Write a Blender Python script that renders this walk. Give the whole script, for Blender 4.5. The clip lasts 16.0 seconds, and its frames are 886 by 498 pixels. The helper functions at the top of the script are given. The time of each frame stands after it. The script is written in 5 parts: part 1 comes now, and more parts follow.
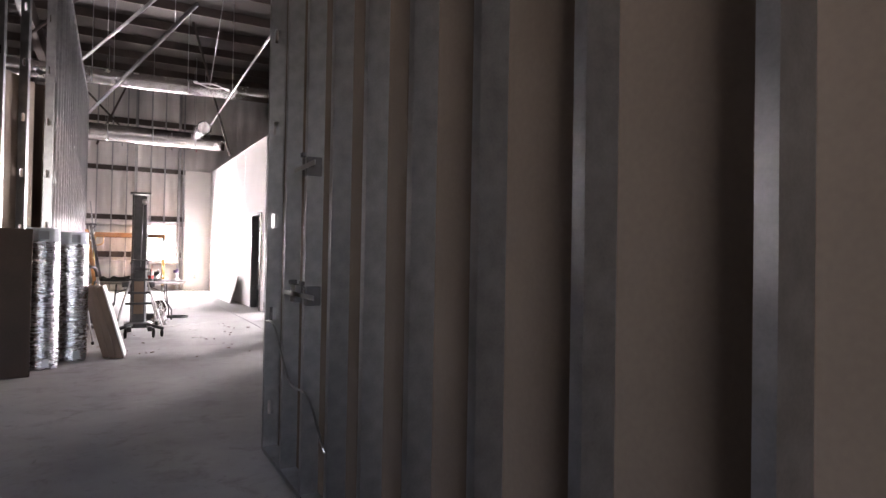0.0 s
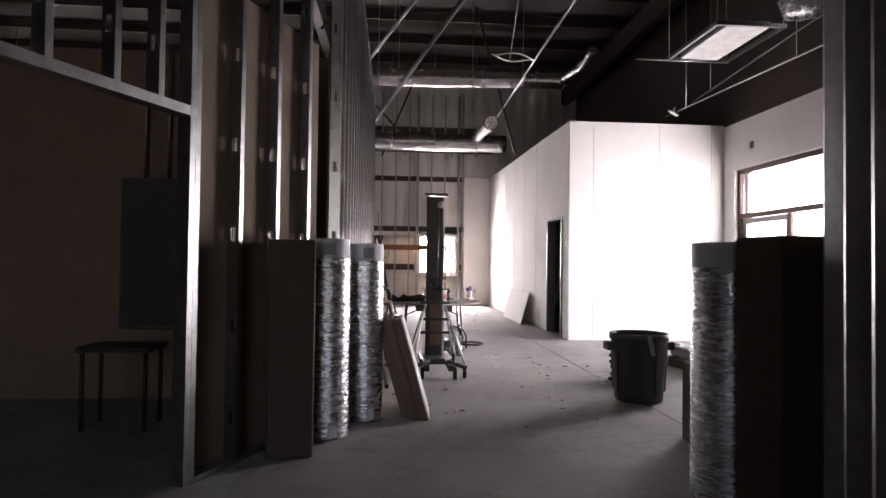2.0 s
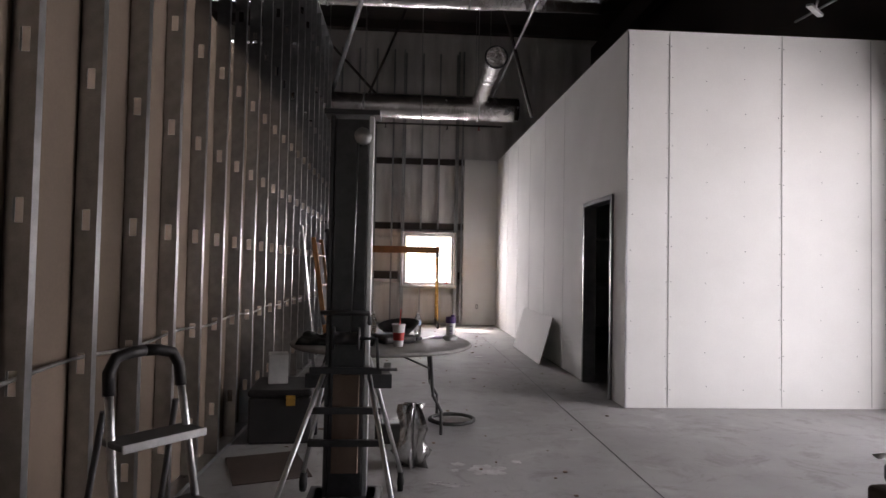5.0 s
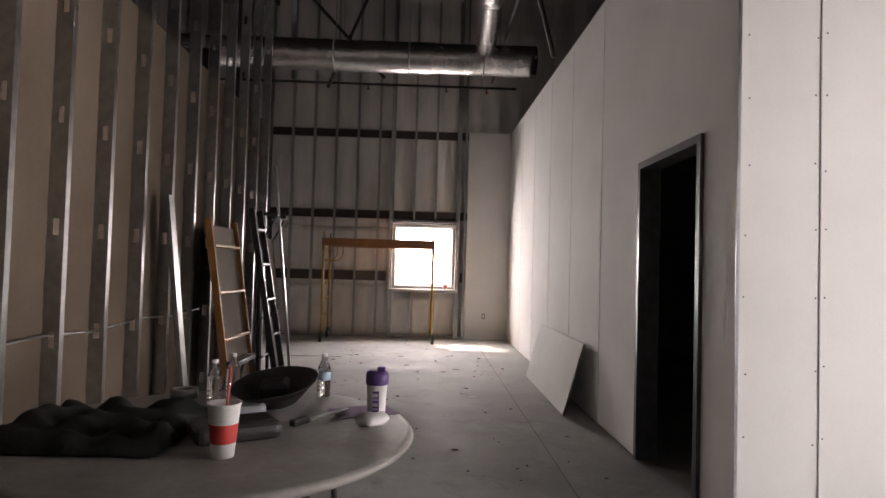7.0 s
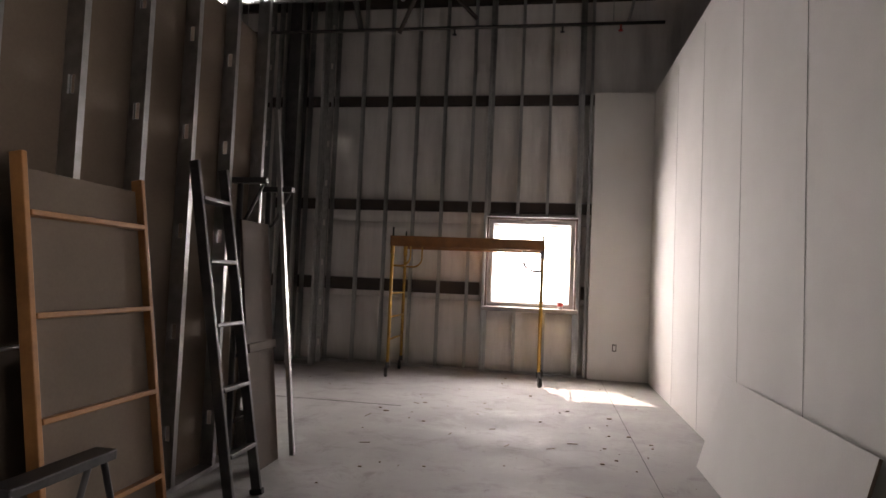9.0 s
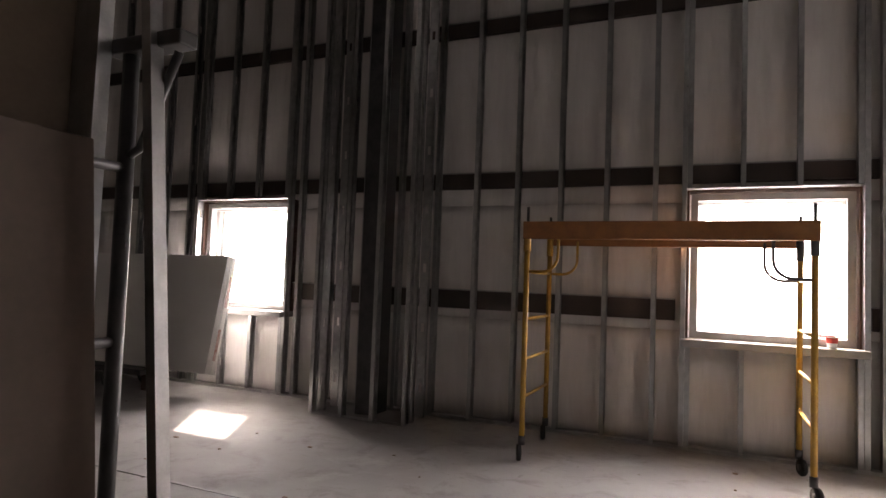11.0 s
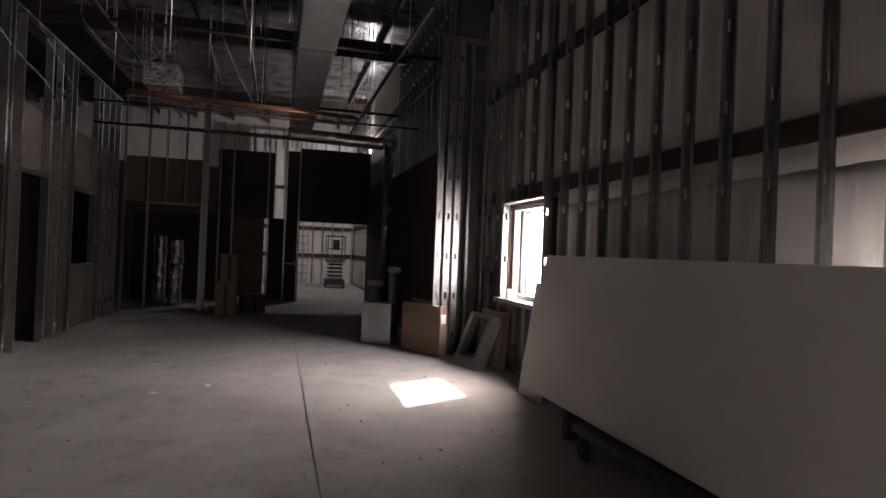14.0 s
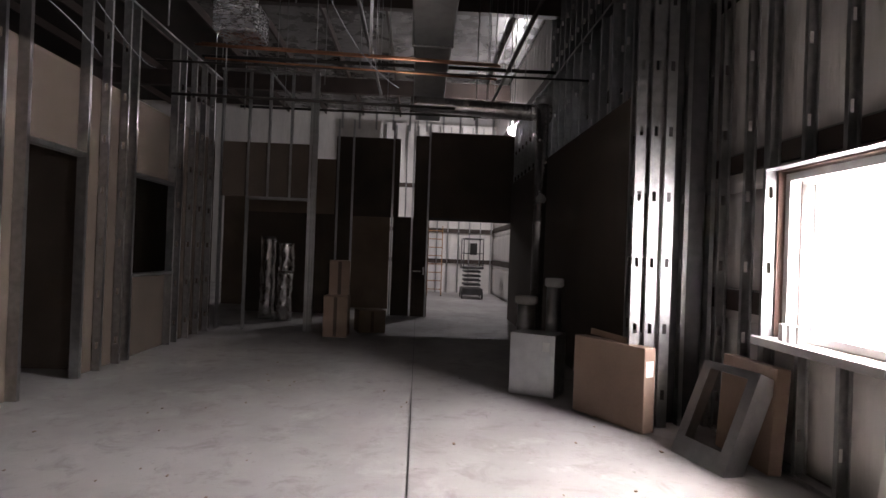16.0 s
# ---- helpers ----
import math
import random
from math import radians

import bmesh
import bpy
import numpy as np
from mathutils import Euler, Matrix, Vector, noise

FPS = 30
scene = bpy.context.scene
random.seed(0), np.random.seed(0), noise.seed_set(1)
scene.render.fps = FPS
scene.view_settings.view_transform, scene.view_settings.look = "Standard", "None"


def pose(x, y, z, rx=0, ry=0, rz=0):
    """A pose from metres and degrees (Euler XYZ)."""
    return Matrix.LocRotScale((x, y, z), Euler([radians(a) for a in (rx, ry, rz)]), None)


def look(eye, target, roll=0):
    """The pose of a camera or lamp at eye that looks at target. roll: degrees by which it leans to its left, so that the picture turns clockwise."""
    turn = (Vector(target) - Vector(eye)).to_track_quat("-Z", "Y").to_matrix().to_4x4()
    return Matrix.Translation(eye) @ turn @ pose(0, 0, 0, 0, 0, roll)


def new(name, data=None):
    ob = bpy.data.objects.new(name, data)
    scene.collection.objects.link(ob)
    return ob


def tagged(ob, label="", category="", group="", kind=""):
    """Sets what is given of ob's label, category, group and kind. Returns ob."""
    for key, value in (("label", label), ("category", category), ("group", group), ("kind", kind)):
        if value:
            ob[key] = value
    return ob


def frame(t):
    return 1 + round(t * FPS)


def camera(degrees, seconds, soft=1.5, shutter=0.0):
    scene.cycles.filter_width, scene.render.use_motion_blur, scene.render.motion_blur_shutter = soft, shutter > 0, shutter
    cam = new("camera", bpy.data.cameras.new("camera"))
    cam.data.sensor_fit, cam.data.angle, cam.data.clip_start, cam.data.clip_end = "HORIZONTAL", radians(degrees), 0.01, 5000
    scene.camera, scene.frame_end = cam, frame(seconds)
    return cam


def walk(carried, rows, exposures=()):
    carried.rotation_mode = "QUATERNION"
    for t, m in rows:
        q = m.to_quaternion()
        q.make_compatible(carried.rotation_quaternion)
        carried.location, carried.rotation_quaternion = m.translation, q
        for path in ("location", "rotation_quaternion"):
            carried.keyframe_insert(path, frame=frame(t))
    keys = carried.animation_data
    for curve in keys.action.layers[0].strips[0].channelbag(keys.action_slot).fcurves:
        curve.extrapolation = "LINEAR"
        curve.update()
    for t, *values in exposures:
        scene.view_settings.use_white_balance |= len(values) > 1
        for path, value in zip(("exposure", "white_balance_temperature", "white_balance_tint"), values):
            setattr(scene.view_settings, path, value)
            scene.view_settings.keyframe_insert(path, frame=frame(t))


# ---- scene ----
cam = camera(71.6, 16.0)
PATH = [
    (0, (1.168, 0.89, 1.281), (2.11, 2.654, 1.31), 1.0),
    (0.5, (1.048, 1.646, 1.307), (1.898, 3.456, 1.336), 0.8),
    (1, (1.01, 2.436, 1.318), (1.569, 4.356, 1.348), 0.5),
    (1.5, (1.014, 3.202, 1.336), (1.454, 5.153, 1.373), 0.8),
    (2, (0.972, 4.004, 1.352), (1.134, 5.997, 1.398), 0.7),
    (2.5, (1.078, 4.74, 1.358), (1.16, 6.738, 1.399), 1.3),
    (3, (1.171, 5.52, 1.351), (1.254, 7.517, 1.404), 1.2),
    (3.5, (1.321, 6.278, 1.342), (1.409, 8.276, 1.386), 1.3),
    (4, (1.479, 7.054, 1.351), (1.589, 9.05, 1.413), 1.2),
    (4.5, (1.631, 7.798, 1.363), (1.754, 9.794, 1.422), 1.1),
    (5, (1.819, 8.552, 1.396), (1.942, 10.547, 1.46), 1.1),
    (5.2, (1.923, 8.817, 1.363), (2.039, 10.812, 1.437), 1.2),
    (7.5, (2.582, 12.383, 1.447), (2.599, 14.382, 1.506), 1.2),
    (8, (2.707, 13.176, 1.479), (2.634, 15.174, 1.545), 0.9),
    (8.2, (2.721, 13.484, 1.432), (2.586, 15.478, 1.505), 1.4),
    (10.3, (2.299, 16.881, 1.333), (1.756, 18.802, 1.446), 2.1),
    (10.5, (2.204, 17.205, 1.362), (1.624, 19.117, 1.463), 2.1),
    (11, (1.951, 18.026, 1.392), (1.149, 19.855, 1.498), 2.2),
    (11.5, (1.574, 18.754, 1.46), (0.626, 20.514, 1.533), 2.3),
    (12, (1.22, 19.558, 1.56), (-0.019, 21.128, 1.593), 1.9),
    (12.5, (0.652, 19.953, 1.58), (-0.844, 21.28, 1.598), 2.1),
    (13, (-0.029, 20.317, 1.59), (-1.766, 21.309, 1.602), 2.1),
    (13.5, (-0.776, 20.548, 1.565), (-2.627, 21.306, 1.58), 2.4),
    (14, (-1.69, 20.784, 1.578), (-3.621, 21.303, 1.589), 2.3),
    (14.5, (-2.479, 20.822, 1.575), (-4.449, 21.163, 1.579), 2.3),
    (15, (-3.386, 20.924, 1.575), (-5.379, 21.092, 1.58), 2.1),
    (15.5, (-4.257, 21.01, 1.554), (-6.255, 21.102, 1.563), 2.1),
    (16, (-5.179, 21.126, 1.55), (-7.178, 21.206, 1.561), 2.1),
]
walk(cam, [(t, look(eye, target, roll)) for t, eye, target, roll in PATH],
     [(0, 3.75, 7150, 26), (1.2, 3.25, 7150, 26), (2.4, 2.1, 7150, 25), (4, 1.45, 7000, 22), (5.2, 1.3, 7050, 22), (7.5, 1.35, 7650, 22), (10.5, 1.15, 7700, 23), (11.5, 1.15, 7750, 24), (12.5, 1.3, 7850, 25), (13.5, 1.2, 7800, 26), (14.5, 1.8, 7400, 23), (15.2, 2.15, 7250, 22), (16, 2.25, 7250, 23)])

# ---- world, sun, window light, added fill ----
SUN_WAY = Vector((0.5, -1.0, -1.0)).normalized()
world = bpy.data.worlds.new("world")
scene.world = world
world.use_nodes = True
wn, wl = world.node_tree.nodes, world.node_tree.links
sky = wn.new("ShaderNodeTexSky")
sky.sky_type, sky.sun_disc = "NISHITA", False
sky.sun_elevation = math.asin(-SUN_WAY.z)
sky.sun_rotation = math.atan2(-SUN_WAY.x, -SUN_WAY.y)
wl.new(sky.outputs[0], wn["Background"].inputs[0])
wn["Background"].inputs[1].default_value = 0.15
sun = new("sun", bpy.data.lights.new("sun", "SUN"))
sun.data.energy, sun.data.angle, sun.data.color = 5.0, radians(0.5), (1.0, 0.94, 0.86)
sun.matrix_world = look((-20, 60, 60), tuple(Vector((-20, 60, 60)) + SUN_WAY))


def sky_lamp(name, at, to, w, h, power, spread=180):
    d = bpy.data.lights.new(name, "AREA")
    d.shape, d.size, d.size_y, d.energy, d.color = "RECTANGLE", w, h, power, (0.92, 0.957, 1.0)
    d.spread = radians(spread)
    ob = new(name, d)
    ob.matrix_world = look(at, to)
    return ob


WINDOWS = [(1.74, 3.08), (-4.05, -2.66), (-10.02, -8.64)]
for a, b in WINDOWS:
    sky_lamp("window_light", ((a + b) / 2, 24.24, 1.62), ((a + b) / 2, 20, 1.55), b - a - 0.3, 1.1, 44, 142)
sky_lamp("entrance_light", (7.25, 13.0, 1.6), (0, 13.0, 1.2), 2.5, 2.8, 68)
work = new("work_lamp_light", bpy.data.lights.new("work_lamp_light", "POINT"))
work.data.energy, work.data.shadow_soft_size, work.data.color = 55, 0.06, (0.85, 0.92, 1.0)
work.location = (-24.6, 23.97, 5.33)
# Added lamp brightening the far room; no window is modelled there.
sky_lamp("far_room_fill", (-27.0, 18.2, 4.2), (-27, 21, 0.5), 3.0, 1.5, 14)
# Fill through an unseen south opening, added to light the first partition.
sky_lamp("south_fill", (-0.4, -3.15, 2.2), (-0.4, 2, 1.8), 1.9, 2.2, 7.5)


# ---- materials ----
def mat(name, a, b=None, rough=0.6, metal=0.0, scale=6.0, bump=0.15, fine=60.0, dist=0.004, stretch=None, spec=None, vary=0.0):
    m = bpy.data.materials.new(name)
    m.use_nodes = True
    n, l = m.node_tree.nodes, m.node_tree.links
    p = n["Principled BSDF"]
    b = b or tuple(c * 0.75 for c in a)
    tc = n.new("ShaderNodeTexCoord")
    src = tc.outputs["Object"]
    if stretch:
        mp = n.new("ShaderNodeMapping")
        mp.inputs["Scale"].default_value = stretch
        l.new(src, mp.inputs[0])
        src = mp.outputs[0]
    big, small = n.new("ShaderNodeTexNoise"), n.new("ShaderNodeTexNoise")
    big.inputs["Scale"].default_value, big.inputs["Detail"].default_value = scale, 6
    small.inputs["Scale"].default_value, small.inputs["Detail"].default_value = fine, 4
    for t in (big, small):
        l.new(src, t.inputs["Vector"])
    mixf = n.new("ShaderNodeMath")
    mixf.operation = "MULTIPLY_ADD"
    mixf.inputs[1].default_value = 0.35
    l.new(small.outputs[0], mixf.inputs[0])
    l.new(big.outputs[0], mixf.inputs[2])
    ramp = n.new("ShaderNodeValToRGB")
    ramp.color_ramp.elements[0].position, ramp.color_ramp.elements[1].position = 0.45, 0.85
    ramp.color_ramp.elements[0].color, ramp.color_ramp.elements[1].color = (*b, 1), (*a, 1)
    l.new(mixf.outputs[0], ramp.inputs[0])
    col = ramp.outputs[0]
    if vary:
        oi, mr = n.new("ShaderNodeObjectInfo"), n.new("ShaderNodeMapRange")
        mr.inputs["To Min"].default_value, mr.inputs["To Max"].default_value = 1 - vary, 1 + vary
        hs = n.new("ShaderNodeHueSaturation")
        l.new(oi.outputs["Random"], mr.inputs["Value"])
        l.new(mr.outputs[0], hs.inputs["Value"])
        l.new(col, hs.inputs["Color"])
        col = hs.outputs[0]
    l.new(col, p.inputs["Base Color"])
    rr = n.new("ShaderNodeMapRange")
    rr.inputs["To Min"].default_value, rr.inputs["To Max"].default_value = max(0.02, rough - 0.12), min(1, rough + 0.12)
    l.new(big.outputs[0], rr.inputs["Value"])
    l.new(rr.outputs[0], p.inputs["Roughness"])
    p.inputs["Metallic"].default_value = metal
    if spec is not None:
        p.inputs["Specular IOR Level"].default_value = spec
    if bump:
        bp = n.new("ShaderNodeBump")
        bp.inputs["Strength"].default_value, bp.inputs["Distance"].default_value = bump, dist
        l.new(mixf.outputs[0], bp.inputs["Height"])
        l.new(bp.outputs[0], p.inputs["Normal"])
    return m


def emitter(name, color, strength):
    m = bpy.data.materials.new(name)
    m.use_nodes = True
    p = m.node_tree.nodes["Principled BSDF"]
    p.inputs["Base Color"].default_value = (*color, 1)
    p.inputs["Emission Color"].default_value = (*color, 1)
    p.inputs["Emission Strength"].default_value = strength
    return m


def glass_mat(name, rough=0.0, tint=(1, 1, 1)):
    m = bpy.data.materials.new(name)
    m.use_nodes = True
    p = m.node_tree.nodes["Principled BSDF"]
    p.inputs["Base Color"].default_value = (*tint, 1)
    p.inputs["Transmission Weight"].default_value = 1.0
    p.inputs["Roughness"].default_value = rough
    p.inputs["IOR"].default_value = 1.45
    return m




def concrete_mat():
    """Power-floated slab: broad mottling, scuffs, dark drips and a chalky bloom of plaster dust."""
    m = bpy.data.materials.new("concrete")
    m.use_nodes = True
    n, l = m.node_tree.nodes, m.node_tree.links
    p = n["Principled BSDF"]
    tc = n.new("ShaderNodeTexCoord")

    def noise_at(scale, detail, lo, hi, rough=0.6, warp=0.0):
        t, r = n.new("ShaderNodeTexNoise"), n.new("ShaderNodeMapRange")
        t.inputs["Scale"].default_value, t.inputs["Detail"].default_value = scale, detail
        t.inputs["Roughness"].default_value, t.inputs["Distortion"].default_value = rough, warp
        r.inputs["From Min"].default_value, r.inputs["From Max"].default_value = lo, hi
        l.new(tc.outputs["Object"], t.inputs["Vector"])
        l.new(t.outputs[0], r.inputs["Value"])
        return r.outputs[0]

    def mixed(fac, a, b, strength=1.0):
        x = n.new("ShaderNodeMixRGB")
        k = n.new("ShaderNodeMath")
        k.operation = "MULTIPLY"
        k.inputs[1].default_value = strength
        l.new(fac, k.inputs[0])
        l.new(k.outputs[0], x.inputs[0])
        for q, c in ((1, a), (2, b)):
            if isinstance(c, tuple):
                x.inputs[q].default_value = (*c, 1)
            else:
                l.new(c, x.inputs[q])
        return x.outputs[0]

    c = mixed(noise_at(0.45, 5, 0.35, 0.65), (0.27, 0.262, 0.255), (0.41, 0.40, 0.395))
    c = mixed(noise_at(3.1, 8, 0.52, 0.70, 0.7, 0.6), c, (0.17, 0.155, 0.14), 0.65)
    c = mixed(noise_at(9.0, 6, 0.60, 0.72, 0.75, 1.5), c, (0.10, 0.085, 0.075), 0.6)
    c = mixed(noise_at(1.3, 9, 0.56, 0.74, 0.72, 0.4), c, (0.56, 0.555, 0.55), 0.55)
    grit = noise_at(85, 3, 0.3, 0.7)
    c = mixed(grit, c, (0.33, 0.32, 0.31), 0.25)
    l.new(c, p.inputs["Base Color"])
    rr = n.new("ShaderNodeMapRange")
    rr.inputs["To Min"].default_value, rr.inputs["To Max"].default_value = 0.66, 0.92
    l.new(noise_at(2.0, 6, 0.35, 0.65), rr.inputs["Value"])
    l.new(rr.outputs[0], p.inputs["Roughness"])
    bp = n.new("ShaderNodeBump")
    bp.inputs["Strength"].default_value, bp.inputs["Distance"].default_value = 0.25, 0.003
    l.new(grit, bp.inputs["Height"])
    l.new(bp.outputs[0], p.inputs["Normal"])
    return m


CONCRETE = concrete_mat()
PLASTER = mat("dried_plaster_dust", (0.62, 0.61, 0.60), (0.36, 0.35, 0.345), rough=0.95, scale=9, fine=70, bump=0.3)
DIRT = mat("ground_gravel", (0.5, 0.47, 0.43), (0.38, 0.35, 0.32), rough=0.95, scale=1.5, fine=40)
GYP = mat("gypsum_board_white", (0.78, 0.77, 0.75), (0.70, 0.69, 0.67), rough=0.85, scale=1.2, fine=90, bump=0.03)
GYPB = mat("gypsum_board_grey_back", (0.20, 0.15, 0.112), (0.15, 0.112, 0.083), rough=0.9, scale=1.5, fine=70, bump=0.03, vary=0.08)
# Hall copy of GYPB, darkened: the hall's shade is put into this brown.
GYPH = mat("brown_hall_board_dimmed", (0.083, 0.063, 0.049), (0.058, 0.044, 0.034), rough=0.9, scale=1.5, fine=70, bump=0.03, vary=0.1)
RAILO = mat("worn_orange_rail", (0.30, 0.12, 0.035), (0.20, 0.085, 0.03), rough=0.6, scale=9)
SEAM = mat("board_seam_shadow_gap", (0.42, 0.41, 0.4), rough=0.95)
STEEL = mat("galvanised_steel", (0.46, 0.465, 0.47), (0.34, 0.345, 0.35), rough=0.33, metal=1.0, scale=14, fine=120, bump=0.05, dist=0.001, vary=0.12)
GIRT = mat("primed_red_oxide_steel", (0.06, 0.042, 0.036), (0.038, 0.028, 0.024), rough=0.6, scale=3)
VINYL = mat("vinyl_faced_insulation", (0.80, 0.775, 0.755), (0.66, 0.635, 0.615), rough=0.32, scale=2.4, fine=13, bump=0.55, dist=0.025, stretch=(2.2, 1, 0.3))
ROOF = mat("dark_roof_underside", (0.06, 0.05, 0.045), (0.035, 0.03, 0.027), rough=0.8, scale=1.5)
# White facing like VINYL; the gloom under the roof is put into its colour.
ROOFW = mat("faced_roof_insulation_dimmed", (0.17, 0.166, 0.163), (0.06, 0.058, 0.057), rough=0.28, scale=1.6, fine=7, bump=0.7, dist=0.04)
FOIL = mat("aluminium_foil_facing", (0.84, 0.86, 0.89), (0.66, 0.68, 0.72), rough=0.27, metal=1.0, scale=15, fine=70, bump=0.9, dist=0.008, stretch=(1, 1, 3.2))
FOILD = mat("foil_duct_wrap", (0.80, 0.79, 0.79), (0.58, 0.57, 0.56), rough=0.24, metal=1.0, scale=3.5, fine=21, bump=0.8, dist=0.03)
SHEETM = mat("sheet_metal", (0.62, 0.63, 0.64), (0.50, 0.51, 0.53), rough=0.34, metal=1.0, scale=8, bump=0.05)
CARD = mat("cardboard_brown", (0.27, 0.19, 0.145), (0.22, 0.15, 0.115), rough=0.9, scale=3, fine=50, bump=0.06)
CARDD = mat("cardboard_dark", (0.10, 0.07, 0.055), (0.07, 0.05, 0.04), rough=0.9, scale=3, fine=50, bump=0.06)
BRONZE = mat("bronze_window_frame", (0.12, 0.07, 0.055), (0.09, 0.05, 0.04), rough=0.45, metal=0.3)
TRIM = mat("pale_window_trim", (0.34, 0.335, 0.33), (0.27, 0.265, 0.26), rough=0.45)
YELLOW = mat("yellow_scaffold_paint", (0.52, 0.29, 0.04), (0.33, 0.18, 0.04), rough=0.5, scale=12, fine=60)
ORANGE = mat("orange_fibreglass", (0.42, 0.19, 0.06), (0.30, 0.13, 0.045), rough=0.55, scale=9)
DKSTEEL = mat("dark_grey_steel", (0.085, 0.083, 0.085), (0.05, 0.05, 0.052), rough=0.45, metal=0.25, scale=10)
ALU = mat("scuffed_aluminium", (0.70, 0.70, 0.70), (0.5, 0.5, 0.5), rough=0.4, metal=1.0, scale=12)
RUBBER = mat("black_rubber", (0.03, 0.03, 0.03), rough=0.75)
BLACKP = mat("black_plastic", (0.035, 0.033, 0.033), (0.025, 0.024, 0.024), rough=0.45)
GREYP = mat("grey_plastic_bin", (0.06, 0.06, 0.062), (0.045, 0.045, 0.045), rough=0.5)
# Backlit tabletop: its shade is put into this lowered grey.
TABLEP = mat("dusty_plastic_shaded", (0.30, 0.285, 0.27), (0.19, 0.175, 0.165), rough=0.6, scale=4, fine=30)
PAPER = mat("white_paper", (0.78, 0.78, 0.77), rough=0.8)
BLUETINT = mat("pale_roll_label", (0.66, 0.70, 0.74), (0.58, 0.62, 0.66), rough=0.6)
GREYLAB = mat("grey_label", (0.35, 0.37, 0.40), rough=0.7)
BLUELAB = mat("pale_blue_label", (0.30, 0.48, 0.66), (0.55, 0.66, 0.74), rough=0.5, scale=25)
RED = mat("red_plastic", (0.55, 0.05, 0.04), rough=0.5)
PURPLE = mat("purple_plastic", (0.10, 0.05, 0.20), rough=0.4)
LILAC = mat("purple_paper", (0.30, 0.20, 0.32), rough=0.8)
COPPER = mat("copper_pipe", (0.75, 0.36, 0.22), (0.55, 0.26, 0.16), rough=0.35, metal=1.0)
WOODB = mat("weathered_board", (0.24, 0.17, 0.13), (0.16, 0.11, 0.08), rough=0.85, scale=4, fine=40, stretch=(1, 1, 0.2))
BLACKIRON = mat("black_iron_pipe", (0.07, 0.065, 0.06), rough=0.5, metal=0.5)
WHITEB = mat("white_painted_metal", (0.75, 0.75, 0.73), (0.66, 0.66, 0.64), rough=0.6, scale=1.0)
CLEARP = glass_mat("clear_plastic", 0.08)
GLASS = glass_mat("window_glass")
LAMPM = emitter("work_lamp_glow", (0.9, 0.95, 1.0), 90)


# ---- mesh helpers ----
def bm_box(bm, x0, y0, z0, x1, y1, z1):
    v = [bm.verts.new((x, y, z)) for x in (x0, x1) for y in (y0, y1) for z in (z0, z1)]
    for f in ((0, 1, 3, 2), (4, 6, 7, 5), (0, 4, 5, 1), (2, 3, 7, 6), (0, 2, 6, 4), (1, 5, 7, 3)):
        bm.faces.new([v[i] for i in f])
    return bm


def box(*b):
    bm = bmesh.new()
    bm_box(bm, *b)
    bmesh.ops.recalc_face_normals(bm, faces=bm.faces)
    return bm


def soft_box(*b, r=0.01, seg=2):
    bm = box(*b)
    bmesh.ops.bevel(bm, geom=list(bm.edges), offset=r, segments=seg, affect="EDGES", profile=0.5)
    return bm


def bm_tube(bm, pts, r, seg=10, cap=True):
    """A round tube through the points."""
    pts = [Vector(p) for p in pts]
    rings, side = [], None
    for i, p in enumerate(pts):
        d = (pts[min(i + 1, len(pts) - 1)] - pts[max(i - 1, 0)]).normalized()
        if side is None:
            side = d.orthogonal().normalized()
        side = (side - d * side.dot(d)).normalized()
        up = d.cross(side)
        rad = r[i] if isinstance(r, (list, tuple)) else r
        rings.append([bm.verts.new(p + rad * (math.cos(a) * side + math.sin(a) * up)) for a in (2 * math.pi * k / seg for k in range(seg))])
    for a, b in zip(rings, rings[1:]):
        for k in range(seg):
            f = bm.faces.new((a[k], a[(k + 1) % seg], b[(k + 1) % seg], b[k]))
            f.smooth = True
    if cap:
        bm.faces.new(rings[0][::-1])
        bm.faces.new(rings[-1])
    return bm


def tube(pts, r, seg=10, cap=True):
    return bm_tube(bmesh.new(), pts, r, seg, cap)


def lathe(profile, seg=28, wob=0.0, seed=0):
    """A turned body round z from (radius, z) pairs, with an uneven skin where wob is set."""
    bm = bmesh.new()
    rings = []
    for r, z in profile:
        ring = []
        for k in range(seg):
            a = 2 * math.pi * k / seg
            rr = r + (wob * noise.noise(Vector((3 * math.cos(a), 3 * math.sin(a), z * 5 + seed))) if r > 0.02 else 0)
            ring.append(bm.verts.new((rr * math.cos(a), rr * math.sin(a), z)))
        rings.append(ring)
    for a, b in zip(rings, rings[1:]):
        for k in range(seg):
            bm.faces.new((a[k], a[(k + 1) % seg], b[(k + 1) % seg], b[k])).smooth = True
    bmesh.ops.remove_doubles(bm, verts=bm.verts, dist=1e-5)
    return bm


def mesh_of(name, bm, material):
    me = bpy.data.meshes.new(name)
    bm.to_mesh(me)
    bm.free()
    me.materials.append(material)
    return me


def part(name, bm, material, parent=None, label="", at=None):
    ob = new(name, mesh_of(name, bm, material))
    if parent:
        ob.parent = parent
    if at is not None:
        ob.matrix_basis = at
    return tagged(ob, label)


def thing(name, label, category, at=None, group=""):
    ob = new(name)
    if at is not None:
        ob.matrix_basis = at
    return tagged(ob, label, category, group)


def setting(name, bm, material, label="", category=""):
    return tagged(part(name, bm, material), label, category or name.split("_")[0], kind="structure")


def shared(name, me, parent, at):
    ob = new(name, me)
    ob.parent = parent
    ob.matrix_basis = at
    return ob


